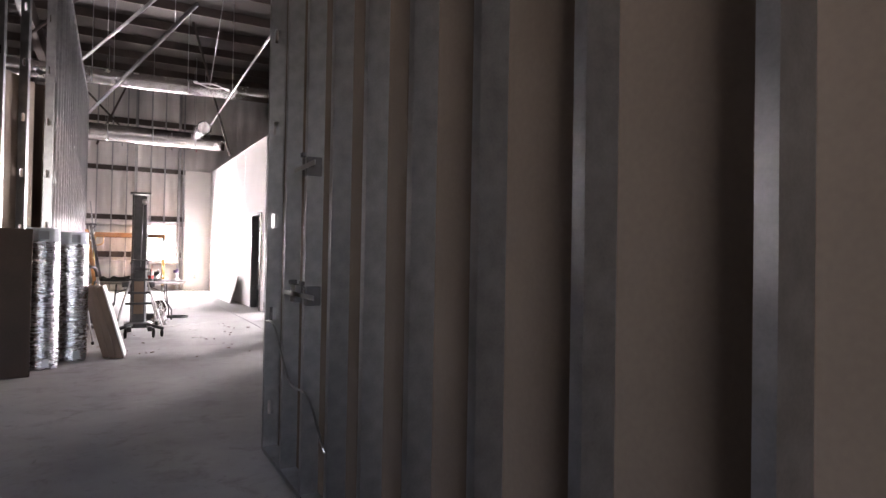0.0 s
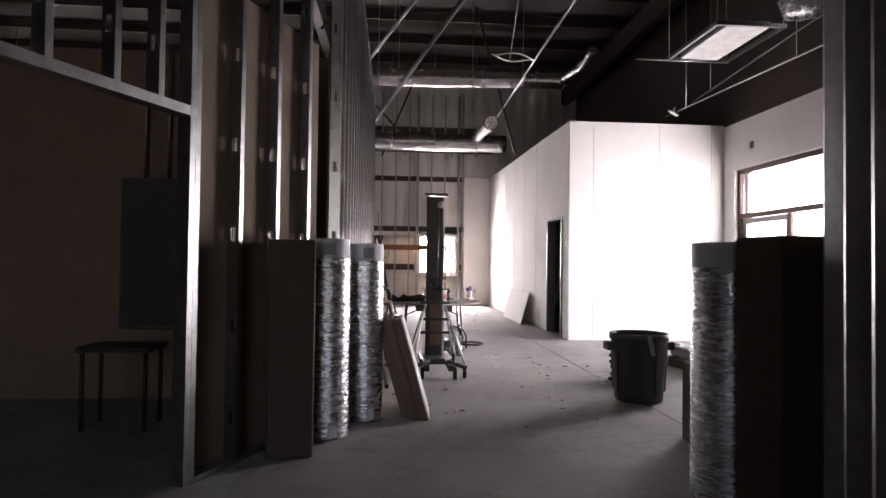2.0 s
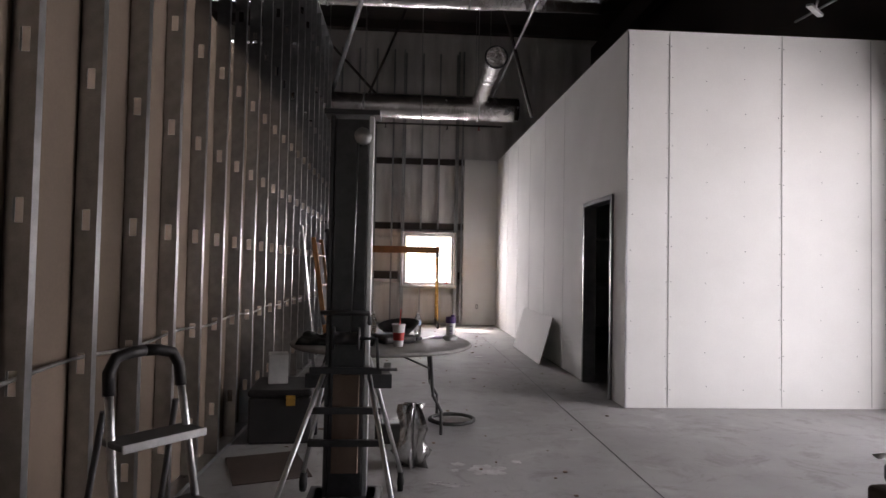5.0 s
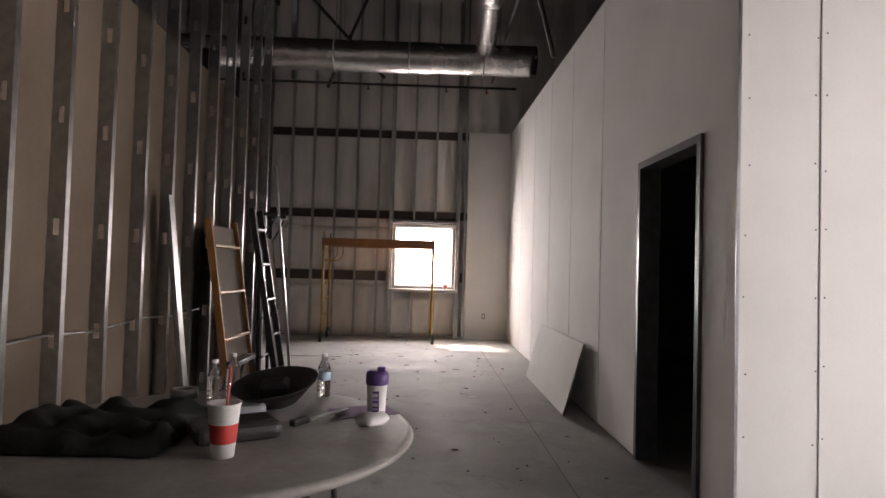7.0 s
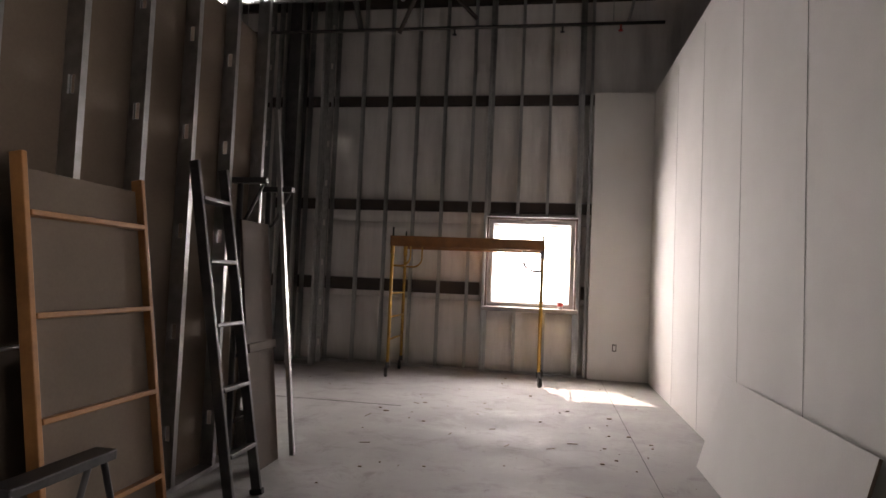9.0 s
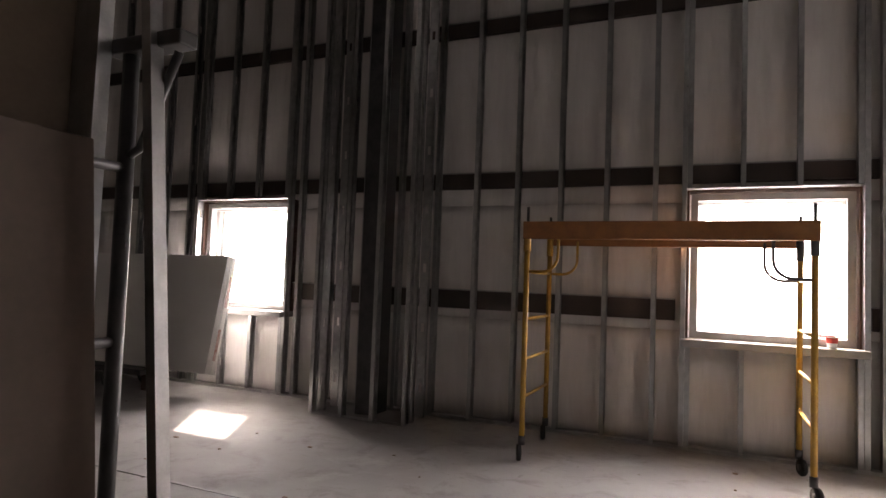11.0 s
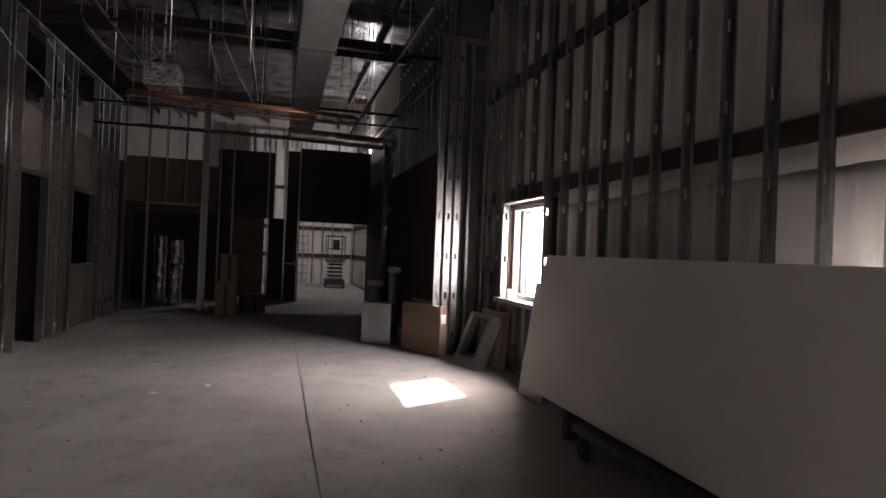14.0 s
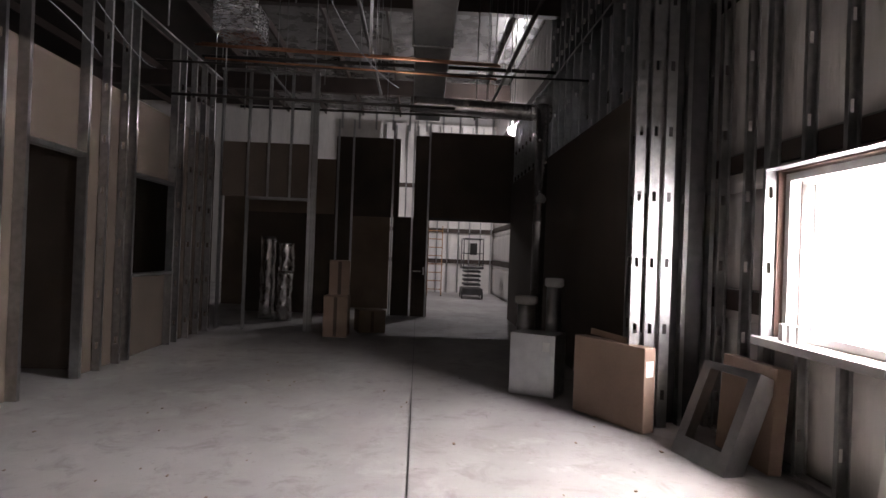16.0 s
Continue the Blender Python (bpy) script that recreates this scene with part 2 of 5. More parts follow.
def channel(hw, d, length, t=0.002):
    """One folded steel channel: web at y = 0, legs turned back along y."""
    bm = bmesh.new()
    prof = [(-hw, d), (-hw, 0), (hw, 0), (hw, d), (hw - t, d), (hw - t, t), (-hw + t, t), (-hw + t, d)]
    lo = [bm.verts.new((x, y, 0)) for x, y in prof]
    hi = [bm.verts.new((x, y, length)) for x, y in prof]
    for k in range(8):
        bm.faces.new((lo[k], lo[(k + 1) % 8], hi[(k + 1) % 8], hi[k]))
    bm.faces.new(lo[::-1])
    bm.faces.new(hi)
    bmesh.ops.recalc_face_normals(bm, faces=bm.faces)
    return bm


STUDS = {}


def stud_mesh(length, depth=0.092, flange=0.041, holes=True, off=0.3):
    """A C-stud: web across the wall in y, flanges along x, punched every 0.6 m."""
    key = (round(length, 2), depth, flange, holes, off)
    if key in STUDS:
        return STUDS[key]
    bm, t = bmesh.new(), 0.002
    hz = [z for z in np.arange(off, length - 0.1, 0.61)] if holes else []
    if hz:
        bm_box(bm, 0, 0, 0, t, depth / 2 - 0.019, length)
        bm_box(bm, 0, depth / 2 + 0.019, 0, t, depth, length)
        prev = 0.0
        for z in hz:
            bm_box(bm, 0, depth / 2 - 0.019, prev, t, depth / 2 + 0.019, z - 0.045)
            prev = z + 0.045
        bm_box(bm, 0, depth / 2 - 0.019, prev, t, depth / 2 + 0.019, length)
    else:
        bm_box(bm, 0, 0, 0, t, depth, length)
    bm_box(bm, t, 0, 0, flange, t, length)
    bm_box(bm, t, depth - t, 0, flange, depth, length)
    bm_box(bm, flange - t, t, 0, flange, 0.012, length)
    bm_box(bm, flange - t, depth - 0.012, 0, flange, depth - t, length)
    bmesh.ops.recalc_face_normals(bm, faces=bm.faces)
    STUDS[key] = mesh_of("stud", bm, STEEL)
    return STUDS[key]


def stud_row(wall, p0, p1, z0, z1, step=0.46, depth=0.092, flip=False, off=0.3, skip=(), holes=True):
    """Studs from p0 to p1 standing left of that way, with their tracks."""
    p0, p1 = Vector((*p0, 0)), Vector((*p1, 0))
    d = (p1 - p0)
    n = int(d.length / step + 0.01)
    rz = math.degrees(math.atan2(d.y, d.x))
    u = d.normalized()
    me = stud_mesh(z1 - z0, depth, off=off, holes=holes)
    for i in range(n + 1):
        s = i * step
        if any(a < s < b for a, b in skip):
            continue
        q = p0 + u * s
        shared("stud", me, wall, pose(q.x, q.y, z0, 0, 0, rz))
    for nm, z in (("bottom_track", z0), ("top_track", z1 - 0.03)):
        if nm == "bottom_track" and z0 > 0.01 or skip and nm == "bottom_track":
            continue
        part(nm, box(0, -0.003, 0, d.length + 0.04, depth + 0.003, 0.03), STEEL, wall, at=pose(p0.x, p0.y, z + (0.001 if nm[0] == "b" else 0.002), 0, 0, rz))


# ---- structure ----
floor = setting("floor", box(-31, -3, -0.2, 7.3, 24.3, 0), CONCRETE, "bare grey concrete slab with dust and stains", "floor")
part("control_joint", box(-31, 21.105, 0.001, 1.2, 21.113, 0.003), BLACKP, floor)
part("control_joint", box(3.45, 2, 0.001, 3.456, 23.8, 0.003), BLACKP, floor)
setting("ground", box(-400, -400, -0.5, 400, 400, -0.21), DIRT, "pale gravel ground outside the building", "ground")

# north wall: outer skin with openings, faced insulation, girts, studs
north = setting("wall_north", box(-31, 24.27, 2.2, 7.3, 24.3, 7.6), WHITEB, "exterior metal wall with faced insulation and bare steel studs", "wall")
setting("wall_north_footing", box(-31, 24.27, 0, 7.3, 24.3, 1.03), WHITEB, "lower band of the exterior metal wall", "wall")
WZ0, WZ1 = 1.03, 2.2
edges = [-31] + [c for a, b in reversed(WINDOWS) for c in (a + 0.09, b - 0.09)] + [7.3]
def blanket(x0, x1, z0, z1, seed=0.0):
    """Faced insulation held back at each girt and stud line and bellying out between them, with slack folds."""
    bm = bmesh.new()
    nx, nz = max(2, int((x1 - x0) / 0.0876)), max(3, int((z1 - z0) / 0.11))
    lines = (0.0, 1.22, 2.46, 4.1, 5.7, 7.4)
    rows = []
    for i in range(nx + 1):
        x = x0 + (x1 - x0) * i / nx
        bay = ((3.2 - x) / 0.438) % 1.0
        row = []
        for k in range(nz + 1):
            z = z0 + (z1 - z0) * k / nz
            lo = max(q for q in lines if q <= z + 1e-6)
            hi = min([q for q in lines if q > z + 1e-6] or [7.6])
            v = (z - lo) / (hi - lo)
            belly = 0.055 * math.sin(math.pi * bay) ** 0.7 * math.sin(math.pi * min(1, max(0, v))) ** 0.5
            fold = 0.012 * noise.noise(Vector((x * 5.5 + seed, 3.1, z * 0.9))) + 0.006 * noise.noise(Vector((x * 13.0, 7.7 + seed, z * 2.3)))
            near_window = any(wa - 0.05 < x < wb + 0.05 for wa, wb in WINDOWS) and 0.9 < z < 2.42
            row.append(bm.verts.new((x, 24.2 if near_window else 24.085 - belly + fold, z)))
        rows.append(row)
    for a, b in zip(rows, rows[1:]):
        for k in range(nz):
            bm.faces.new((a[k], b[k], b[k + 1], a[k + 1])).smooth = True
    back = [bm.verts.new(q) for q in ((x0, 24.25, z0), (x1, 24.25, z0), (x1, 24.25, z1), (x0, 24.25, z1))]
    bm.faces.new((back[3], back[2], back[1], back[0]))
    bm.faces.new([back[0], back[1]] + [r[0] for r in reversed(rows)])
    bm.faces.new([back[2], back[3]] + [r[-1] for r in rows])
    bm.faces.new([back[3], back[0]] + rows[0])
    bm.faces.new([back[1], back[2]] + rows[-1][::-1])
    return bm


for a, b in zip(edges[::2], edges[1::2]):
    part("metal_panel", box(a, 24.27, 1.03, b, 24.3, 2.2), WHITEB, north)
    part("insulation_blanket", blanket(a, b, 1.03, 2.2, a), VINYL, north)
part("insulation_blanket", blanket(-31, 7.2, 2.2, 7.5), VINYL, north)
part("insulation_blanket", blanket(-31, 7.2, 0.0, 1.03, 5.0), VINYL, north)
for z, h in ((1.22, 0.2), (2.46, 0.17), (4.1, 0.16), (5.7, 0.2)):
    for a, b in ([(-31, -10.1), (-8.55, -4.1), (-2.6, 1.65), (3.15, 3.25)] if z < 2 else [(-31, 4.1)]):
        part("girt", box(a, 24.0, z - h / 2, b, 24.058, z + h / 2), GIRT, north)
        part("girt_lip", box(a, 23.995, z + h / 2 - 0.012, b, 24.06, z + h / 2), STEEL, north)
nst = stud_mesh(6.9, 0.092)
x = 3.2
while x > -18.8:
    if not any(a - 0.03 < x < b + 0.0 for a, b in WINDOWS):
        shared("stud", nst, north, pose(x, 23.905, 0))
    x -= 0.438
part("bottom_track", box(-18.8, 23.9, 0.001, 3.24, 24.0, 0.03), STEEL, north)


def window(i, a, b):
    w = thing("window_%d" % i, "square fixed window with red-brown reveal and pale sash", "window")
    w["kind"] = "structure"
    z0, z1 = 0.94, 2.31
    fr = bmesh.new()
    for q in ((a, 24.0, z0, a + 0.018, 24.2, z1), (b - 0.018, 24.0, z0, b, 24.2, z1), (a + 0.018, 24.0, z1 - 0.018, b - 0.018, 24.2, z1)):
        bm_box(fr, *q)
    part("trim", fr, BRONZE, w, "dark red-brown reveal lining")
    part("head_track", box(a, 23.885, z1 - 0.004, b, 23.998, z1), SHEETM, w, "bright galvanised head track")
    part("window_sill", soft_box(a - 0.03, 23.83, z0 - 0.035, b + 0.03, 24.2, z0 + 0.03, r=0.006), TRIM, w)
    fr = bmesh.new()
    c, e, zz0, zz1 = a + 0.033, b - 0.033, z0 + 0.033, z1 - 0.033
    for q in ((c, 24.05, zz0, c + 0.06, 24.14, zz1), (e - 0.06, 24.05, zz0, e, 24.14, zz1), (c + 0.06, 24.05, zz0, e - 0.06, 24.14, zz0 + 0.06), (c + 0.06, 24.05, zz1 - 0.06, e - 0.06, 24.14, zz1)):
        bm_box(fr, *q)
    part("window_frame", fr, TRIM, w, "pale grey sash")
    p = part("pane", box(c + 0.05, 24.09, zz0 + 0.05, e - 0.05, 24.096, zz1 - 0.05), GLASS, w)
    p.visible_shadow = False
    me, n = stud_mesh(z0 - 0.05, 0.092), 3
    for k in range(n + 1):
        shared("stud", me, north, pose(a + 0.002 + k * (b - a - 0.045) / n, 23.905, 0.005))
    me = stud_mesh(4.5, 0.092)
    for k in range(n + 1):
        shared("stud", me, north, pose(a + 0.002 + k * (b - a - 0.045) / n, 23.905, z1 + 0.01))
    me = stud_mesh(6.9, 0.092)
    shared("stud", me, north, pose(a - 0.001, 23.997, 0, 0, 0, 180))
    shared("stud", me, north, pose(b + 0.001, 23.905, 0))


for i, (a, b) in enumerate(WINDOWS):
    window(i + 1, a, b)

# furred gypsum panel beside the box room
furr = setting("wall_north_furring", box(3.262, 23.82, 0.005, 4.095, 23.9, 4.14), GYP, "white gypsum board return beside the window", "wall")


def sloped(x0, y0, x1, y1, t, z0a, z1a, z1b, axis):
    """A wall slab whose top rises from z1a to z1b."""
    bm = bmesh.new()
    q = [(x0, y0, z0a), (x1, y1, z0a), (x1, y1, z1b), (x0, y0, z1a)]
    o = Vector((t, 0, 0)) if axis == "x" else Vector((0, t, 0))
    va = [bm.verts.new(p) for p in q]
    vb = [bm.verts.new(Vector(p) + o) for p in q]
    bm.faces.new(va)
    bm.faces.new(vb[::-1])
    for i in range(4):
        bm.faces.new((va[i], va[(i + 1) % 4], vb[(i + 1) % 4], vb[i]))
    bmesh.ops.recalc_face_normals(bm, faces=bm.faces)
    return bm


# box room
setting("wall_box_south", box(4.1, 14.77, 0.005, 7.0, 14.885, 3.935), GYP, "white gypsum board wall with open vertical seams", "wall")
bw = setting("wall_box_west", sloped(4.1, 16.245, 4.1, 23.82, 0.12, 0.005, 3.975, 4.145, "x"), GYP, "white gypsum board corridor wall with a doorway", "wall")
part("board", sloped(4.1, 14.886, 4.1, 15.165, 0.12, 0.005, 3.935, 3.943, "x"), GYP, bw)
part("board_over_door", sloped(4.1, 15.165, 4.1, 16.245, 0.12, 2.257, 3.943, 3.975, "x"), GYP, bw)
for sx in (4.545, 5.765, 6.75):
    part("seam", box(sx, 14.766, 0.02, sx + 0.006, 14.769, 3.92), SEAM, bw)
for sy in (17.3, 18.52, 19.74, 20.96, 22.18):
    part("seam", box(4.0965, sy, 0.02, 4.099, sy + 0.003, 3.95), SEAM, bw)
part("corner_bead", box(4.094, 14.762, 0.01, 4.112, 14.768, 3.93), SHEETM, bw)
rng = random.Random(3)
scr = bmesh.new()
for sx in (4.15, 4.52, 4.57, 4.95, 5.36, 5.74, 5.79, 6.2, 6.6, 6.9):
    for k in range(11):
        cx, cz = sx + rng.uniform(-0.012, 0.012), 0.2 + k * 0.36 + rng.uniform(-0.03, 0.03)
        bm_box(scr, cx - 0.004, 14.7665, cz - 0.004, cx + 0.004, 14.769, cz + 0.004)
tagged(part("screw_heads", scr, DKSTEEL, bw), kind="stuff")
setting("ceiling_box", box(4.23, 14.9, 3.8, 6.98, 23.8, 3.9), GYPB, "lid over the boxed room", "ceiling")
dfr = bmesh.new()
for q in ((4.075, 15.165, 0.005, 4.235, 15.215, 2.255), (4.075, 16.195, 0.005, 4.235, 16.245, 2.255), (4.075, 15.215, 2.205, 4.235, 16.195, 2.255)):
    bm_box(dfr, *q)
door1 = setting("door_1", dfr, DKSTEEL, "dark steel door frame in the white wall", "door frame")

# east wall with the entrance
east = setting("wall_east", box(7.0, -3, 0.005, 7.12, 11.7, 3.9), GYP, "white gypsum board wall with the entrance opening", "wall")
part("board_over_entrance", box(7.0, 11.7, 3.07, 7.12, 14.43, 3.9), GYP, east)
part("board", box(7.0, 14.43, 0.005, 7.12, 14.768, 3.9), GYP, east)
# Upper wall takes the girt colour, darker than the boards below it.
setting("wall_east_upper", box(7.02, -3, 3.9, 7.3, 24.3, 7.5), GIRT, "dark wall above the boards", "wall")
setting("wall_east_outer", box(7.14, 14.45, 0.0, 7.3, 24.3, 3.9), WHITEB, "outer skin of the east wall", "wall")
setting("wall_east_outer_south", box(7.14, -3, 0.0, 7.3, 11.6, 3.9), WHITEB, "outer skin of the east wall", "wall")
# The gap between these pieces is an added opening, never in view.
ws = setting("wall_south", box(-31, -3.2, 0, -1.4, -3.0, 7.5), GYPB, "plain wall closing the south end", "wall")
part("wall_piece", box(0.6, -3.2, 0, 7.3, -3.0, 7.5), GYPB, ws)
part("wall_piece", box(-1.4, -3.2, 3.35, 0.6, -3.0, 7.5), GYPB, ws)
part("wall_piece", box(-1.4, -3.2, 0, 0.6, -3.0, 1.05), GYPB, ws)
setting("wall_west", box(-31.2, -3.2, 0, -31, 24.3, 7.5), VINYL, "metal building wall with faced insulation", "wall")
ent = thing("entrance_door", "bronze storefront entrance with glass door and transom", "door")
ent["kind"] = "structure"
fr = bmesh.new()
for q in ((7.06, 14.35, 0.005, 7.2, 14.43, 3.06), (7.06, 11.7, 0.005, 7.2, 11.78, 3.06), (7.06, 11.78, 2.98, 7.2, 14.35, 3.06), (7.06, 11.78, 2.2, 7.2, 14.35, 2.28), (7.08, 13.0, 0.005, 7.18, 13.08, 2.2)):
    bm_box(fr, *q)
part("frame", fr, BRONZE, ent)
fr = bmesh.new()
for q in ((7.11, 14.24, 0.02, 7.15, 14.345, 2.19), (7.11, 13.085, 0.02, 7.15, 13.16, 2.19), (7.11, 13.16, 2.1, 7.15, 14.24, 2.19), (7.11, 13.16, 0.02, 7.15, 14.24, 0.16)):
    bm_box(fr, *q)
leaf = part("door_leaf", fr, TRIM, ent, "pale door stile and rails")
part("hinge", box(7.095, 14.33, 1.05, 7.11, 14.35, 1.15), DKSTEEL, leaf)
for q in ((7.125, 13.15, 0.15, 7.131, 14.25, 2.11), (7.125, 11.79, 0.02, 7.131, 12.99, 2.19), (7.125, 11.79, 2.29, 7.131, 14.34, 2.97)):
    part("pane", box(*q), GLASS, ent).visible_shadow = False

# roof deck, purlins and beams
setting("ceiling", box(-31, -3, 7.4, 7.3, 24.3, 7.5), ROOF, "dark underside of the metal roof", "ceiling")
roof = setting("ceiling_purlins", box(-31, 0.0, 7.16, 7.2, 0.06, 7.38), GIRT, "dark roof purlins and rafters", "ceiling")
pur = bmesh.new()
for k in range(1, 16):
    bm_box(pur, -31, 1.55 * k, 7.16, 7.2, 1.55 * k + 0.06, 7.38)
for xx in (-25.5, -18.2, -10.9, -0.75, 6.6):
    bm_box(pur, xx - 0.1, -3, 6.65, xx + 0.1, 24.0, 7.15)
part("rafters", pur, GIRT, roof)
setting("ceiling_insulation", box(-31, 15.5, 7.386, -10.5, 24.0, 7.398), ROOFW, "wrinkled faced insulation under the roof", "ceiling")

# partition along the corridor: studs to the corridor, boards behind
p1 = setting("wall_partition_corridor", box(0.392, 9.38, 0.005, 0.405, 19.15, 3.17), GYPB, "bare steel stud partition with grey boards behind", "wall")
stud_row(p1, (0.5, 9.42), (0.5, 19.15), 0.005, 5.2, off=0.35)
for z in (0.98,):
    part("conduit", tube([(0.455, y, z + 0.012 * math.sin(y * 5.2)) for y in np.arange(9.6, 17.2, 0.1)], 0.008, 6), STEEL, p1, "thin flexible conduit")
# skewed wall with a framed doorway
DG = Vector((0.50, 1.115, 0)).normalized()
p3 = thing("wall_partition_skew", "skewed steel stud wall with a framed doorway", "wall")
p3["kind"] = "structure"
DP = (-0.23, 7.83)
stud_row(p3, DP, (0.41, 9.26), 0.005, 5.2, step=0.42)
dgz = math.degrees(math.atan2(DG.y, DG.x))
part("board", box(0.03, 0.094, 0.01, 1.55, 0.107, 3.2), GYPB, p3, at=pose(*DP, 0, 0, 0, dgz))
part("header", box(-1.5, 0, 2.22, 0, 0.092, 2.28), STEEL, p3, at=pose(*DP, 0, 0, 0, dgz))
part("jamb", box(-0.05, -0.002, 0.005, -0.004, 0.094, 5.1), STEEL, p3, at=pose(*DP, 0, 0, 0, dgz))
for k, sx in enumerate((-1.35, -0.98, -0.6, -0.3)):
    shared("stud", stud_mesh(2.8, 0.092), p3, p3.matrix_basis @ pose(*DP, 0, 0, 0, dgz) @ pose(sx, 0, 2.28))
shared("stud", stud_mesh(5.1, 0.092), p3, pose(*DP, 0.005, 0, 0, dgz) @ pose(-1.5, 0, 0))
part("blocking", box(-1.45, 0.01, 3.0, -0.05, 0.03, 3.15), STEEL, p3, at=pose(*DP, 0, 0, 0, dgz))
setting("wall_side_room_back", box(-4.2, 10.2, 0.005, 0.38, 10.32, 3.4), CARD, "pale board wall at the back of the side room", "wall")

# partition beside the starting point
p2 = setting("wall_partition_start", box(2.139, -3, 0.005, 2.154, 4.95, 5.0), GYPB, "steel stud partition with brown-grey boards behind", "wall")
stud_row(p2, (2.137, -2.86), (2.137, 4.92), 0.005, 5.0, step=0.4325, off=0.2, holes=False)
shared("stud", stud_mesh(4.99, 0.092, off=0.28), p2, pose(2.137, 4.98, 0.005, 0, 0, 90))
# skewed return of the same partition
SK = Vector((0.76, 1.49, 0)).normalized()
skz = math.degrees(math.atan2(SK.y, SK.x))
p4 = thing("wall_partition_start_return", "skewed steel stud wall with partial boards", "wall")
p4["kind"] = "structure"
stud_row(p4, (2.2, 5.06), (2.95, 6.53), 0.005, 5.0, step=0.405, holes=False)
part("board", box(0.0, -0.016, 0.01, 1.22, -0.003, 4.9), GYPB, p4, at=pose(2.2, 5.06, 0, 0, 0, skz))

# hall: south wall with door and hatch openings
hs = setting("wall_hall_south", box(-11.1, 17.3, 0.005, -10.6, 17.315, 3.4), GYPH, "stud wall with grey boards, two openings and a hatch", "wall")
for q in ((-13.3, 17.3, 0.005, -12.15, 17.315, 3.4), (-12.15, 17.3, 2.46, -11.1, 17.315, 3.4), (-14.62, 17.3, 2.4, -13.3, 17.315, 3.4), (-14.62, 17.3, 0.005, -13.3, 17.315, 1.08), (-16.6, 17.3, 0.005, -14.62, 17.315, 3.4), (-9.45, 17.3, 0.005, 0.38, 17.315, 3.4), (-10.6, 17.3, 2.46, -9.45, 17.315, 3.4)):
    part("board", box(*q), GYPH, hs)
stud_row(hs, (0.3, 17.42), (-16.6, 17.42), 0.005, 4.6, skip=((9.75, 10.9), (11.4, 12.45), (13.65, 14.85)))
for a, b, z in ((-10.6, -9.45, 2.46), (-12.15, -11.1, 2.46), (-14.62, -13.3, 2.4)):
    part("header", box(a, 17.32, z, b, 17.425, z + 0.05), STEEL, hs)
    for xx in (a, b):
        part("jamb", box(xx - 0.025, 17.32, 0.006, xx + 0.025, 17.425, 4.55), STEEL, hs)
part("hatch_sill", box(-14.62, 17.30, 1.08, -13.3, 17.44, 1.12), STEEL, hs)

# wall with an opening across the end of the hall
ar = setting("wall_hall_west_opening", box(-16.62, 17.43, 2.45, -16.605, 19.1, 3.45), GYPH, "stud wall over an opening at the end of the hall", "wall")
for yy in (17.45, 17.93, 18.3, 18.7, 19.06):
    z0 = 0.005 if yy in (17.45, 17.93, 19.06) else 2.45
    shared("stud", stud_mesh(4.75 - z0, 0.092), ar, pose(-16.55, yy, z0, 0, 0, 90))
part("header", box(-16.65, 17.93, 2.4, -16.54, 19.06, 2.45), STEEL, ar)
part("top_track", box(-16.65, 17.43, 4.75, -16.54, 19.2, 4.78), STEEL, ar)
for yy in (19.12, 19.17):
    shared("stud", stud_mesh(4.75, 0.092), ar, pose(-16.5, yy, 0.005, 0, 0, 90))

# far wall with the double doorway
fw = setting("wall_far_west", box(-19.9, 21.3, 2.36, -19.8, 23.45, 4.4), GYPH, "wall over the double doorway, dimness in its board colour", "wall")
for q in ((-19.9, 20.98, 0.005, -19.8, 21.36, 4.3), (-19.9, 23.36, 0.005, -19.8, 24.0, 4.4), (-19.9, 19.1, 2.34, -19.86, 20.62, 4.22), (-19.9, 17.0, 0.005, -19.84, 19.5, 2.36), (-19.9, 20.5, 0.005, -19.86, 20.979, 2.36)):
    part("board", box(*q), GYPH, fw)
for yy in (19.15, 19.5, 20.45, 20.93, 21.3):
    shared("stud", stud_mesh(4.6, 0.092), fw, pose(-19.7, yy, 0.005, 0, 0, 90))
for yy in np.arange(19.2, 23.4, 0.4):
    shared("stud", stud_mesh(0.55, 0.092), fw, pose(-19.8, yy, 4.42, 0, 0, 90))
part("door_frame", box(-19.92, 21.34, 2.3, -19.78, 23.4, 2.36), DKSTEEL, fw)
# dark side partition before the north wall
sp = setting("wall_hall_north_partition", box(-19.8, 23.30, 0.005, -11.2, 23.315, 3.25), GYPH, "hall board partition, dimness in its board colour", "wall")
stud_row(sp, (-19.7, 23.32), (-11.15, 23.32), 0.005, 4.6)


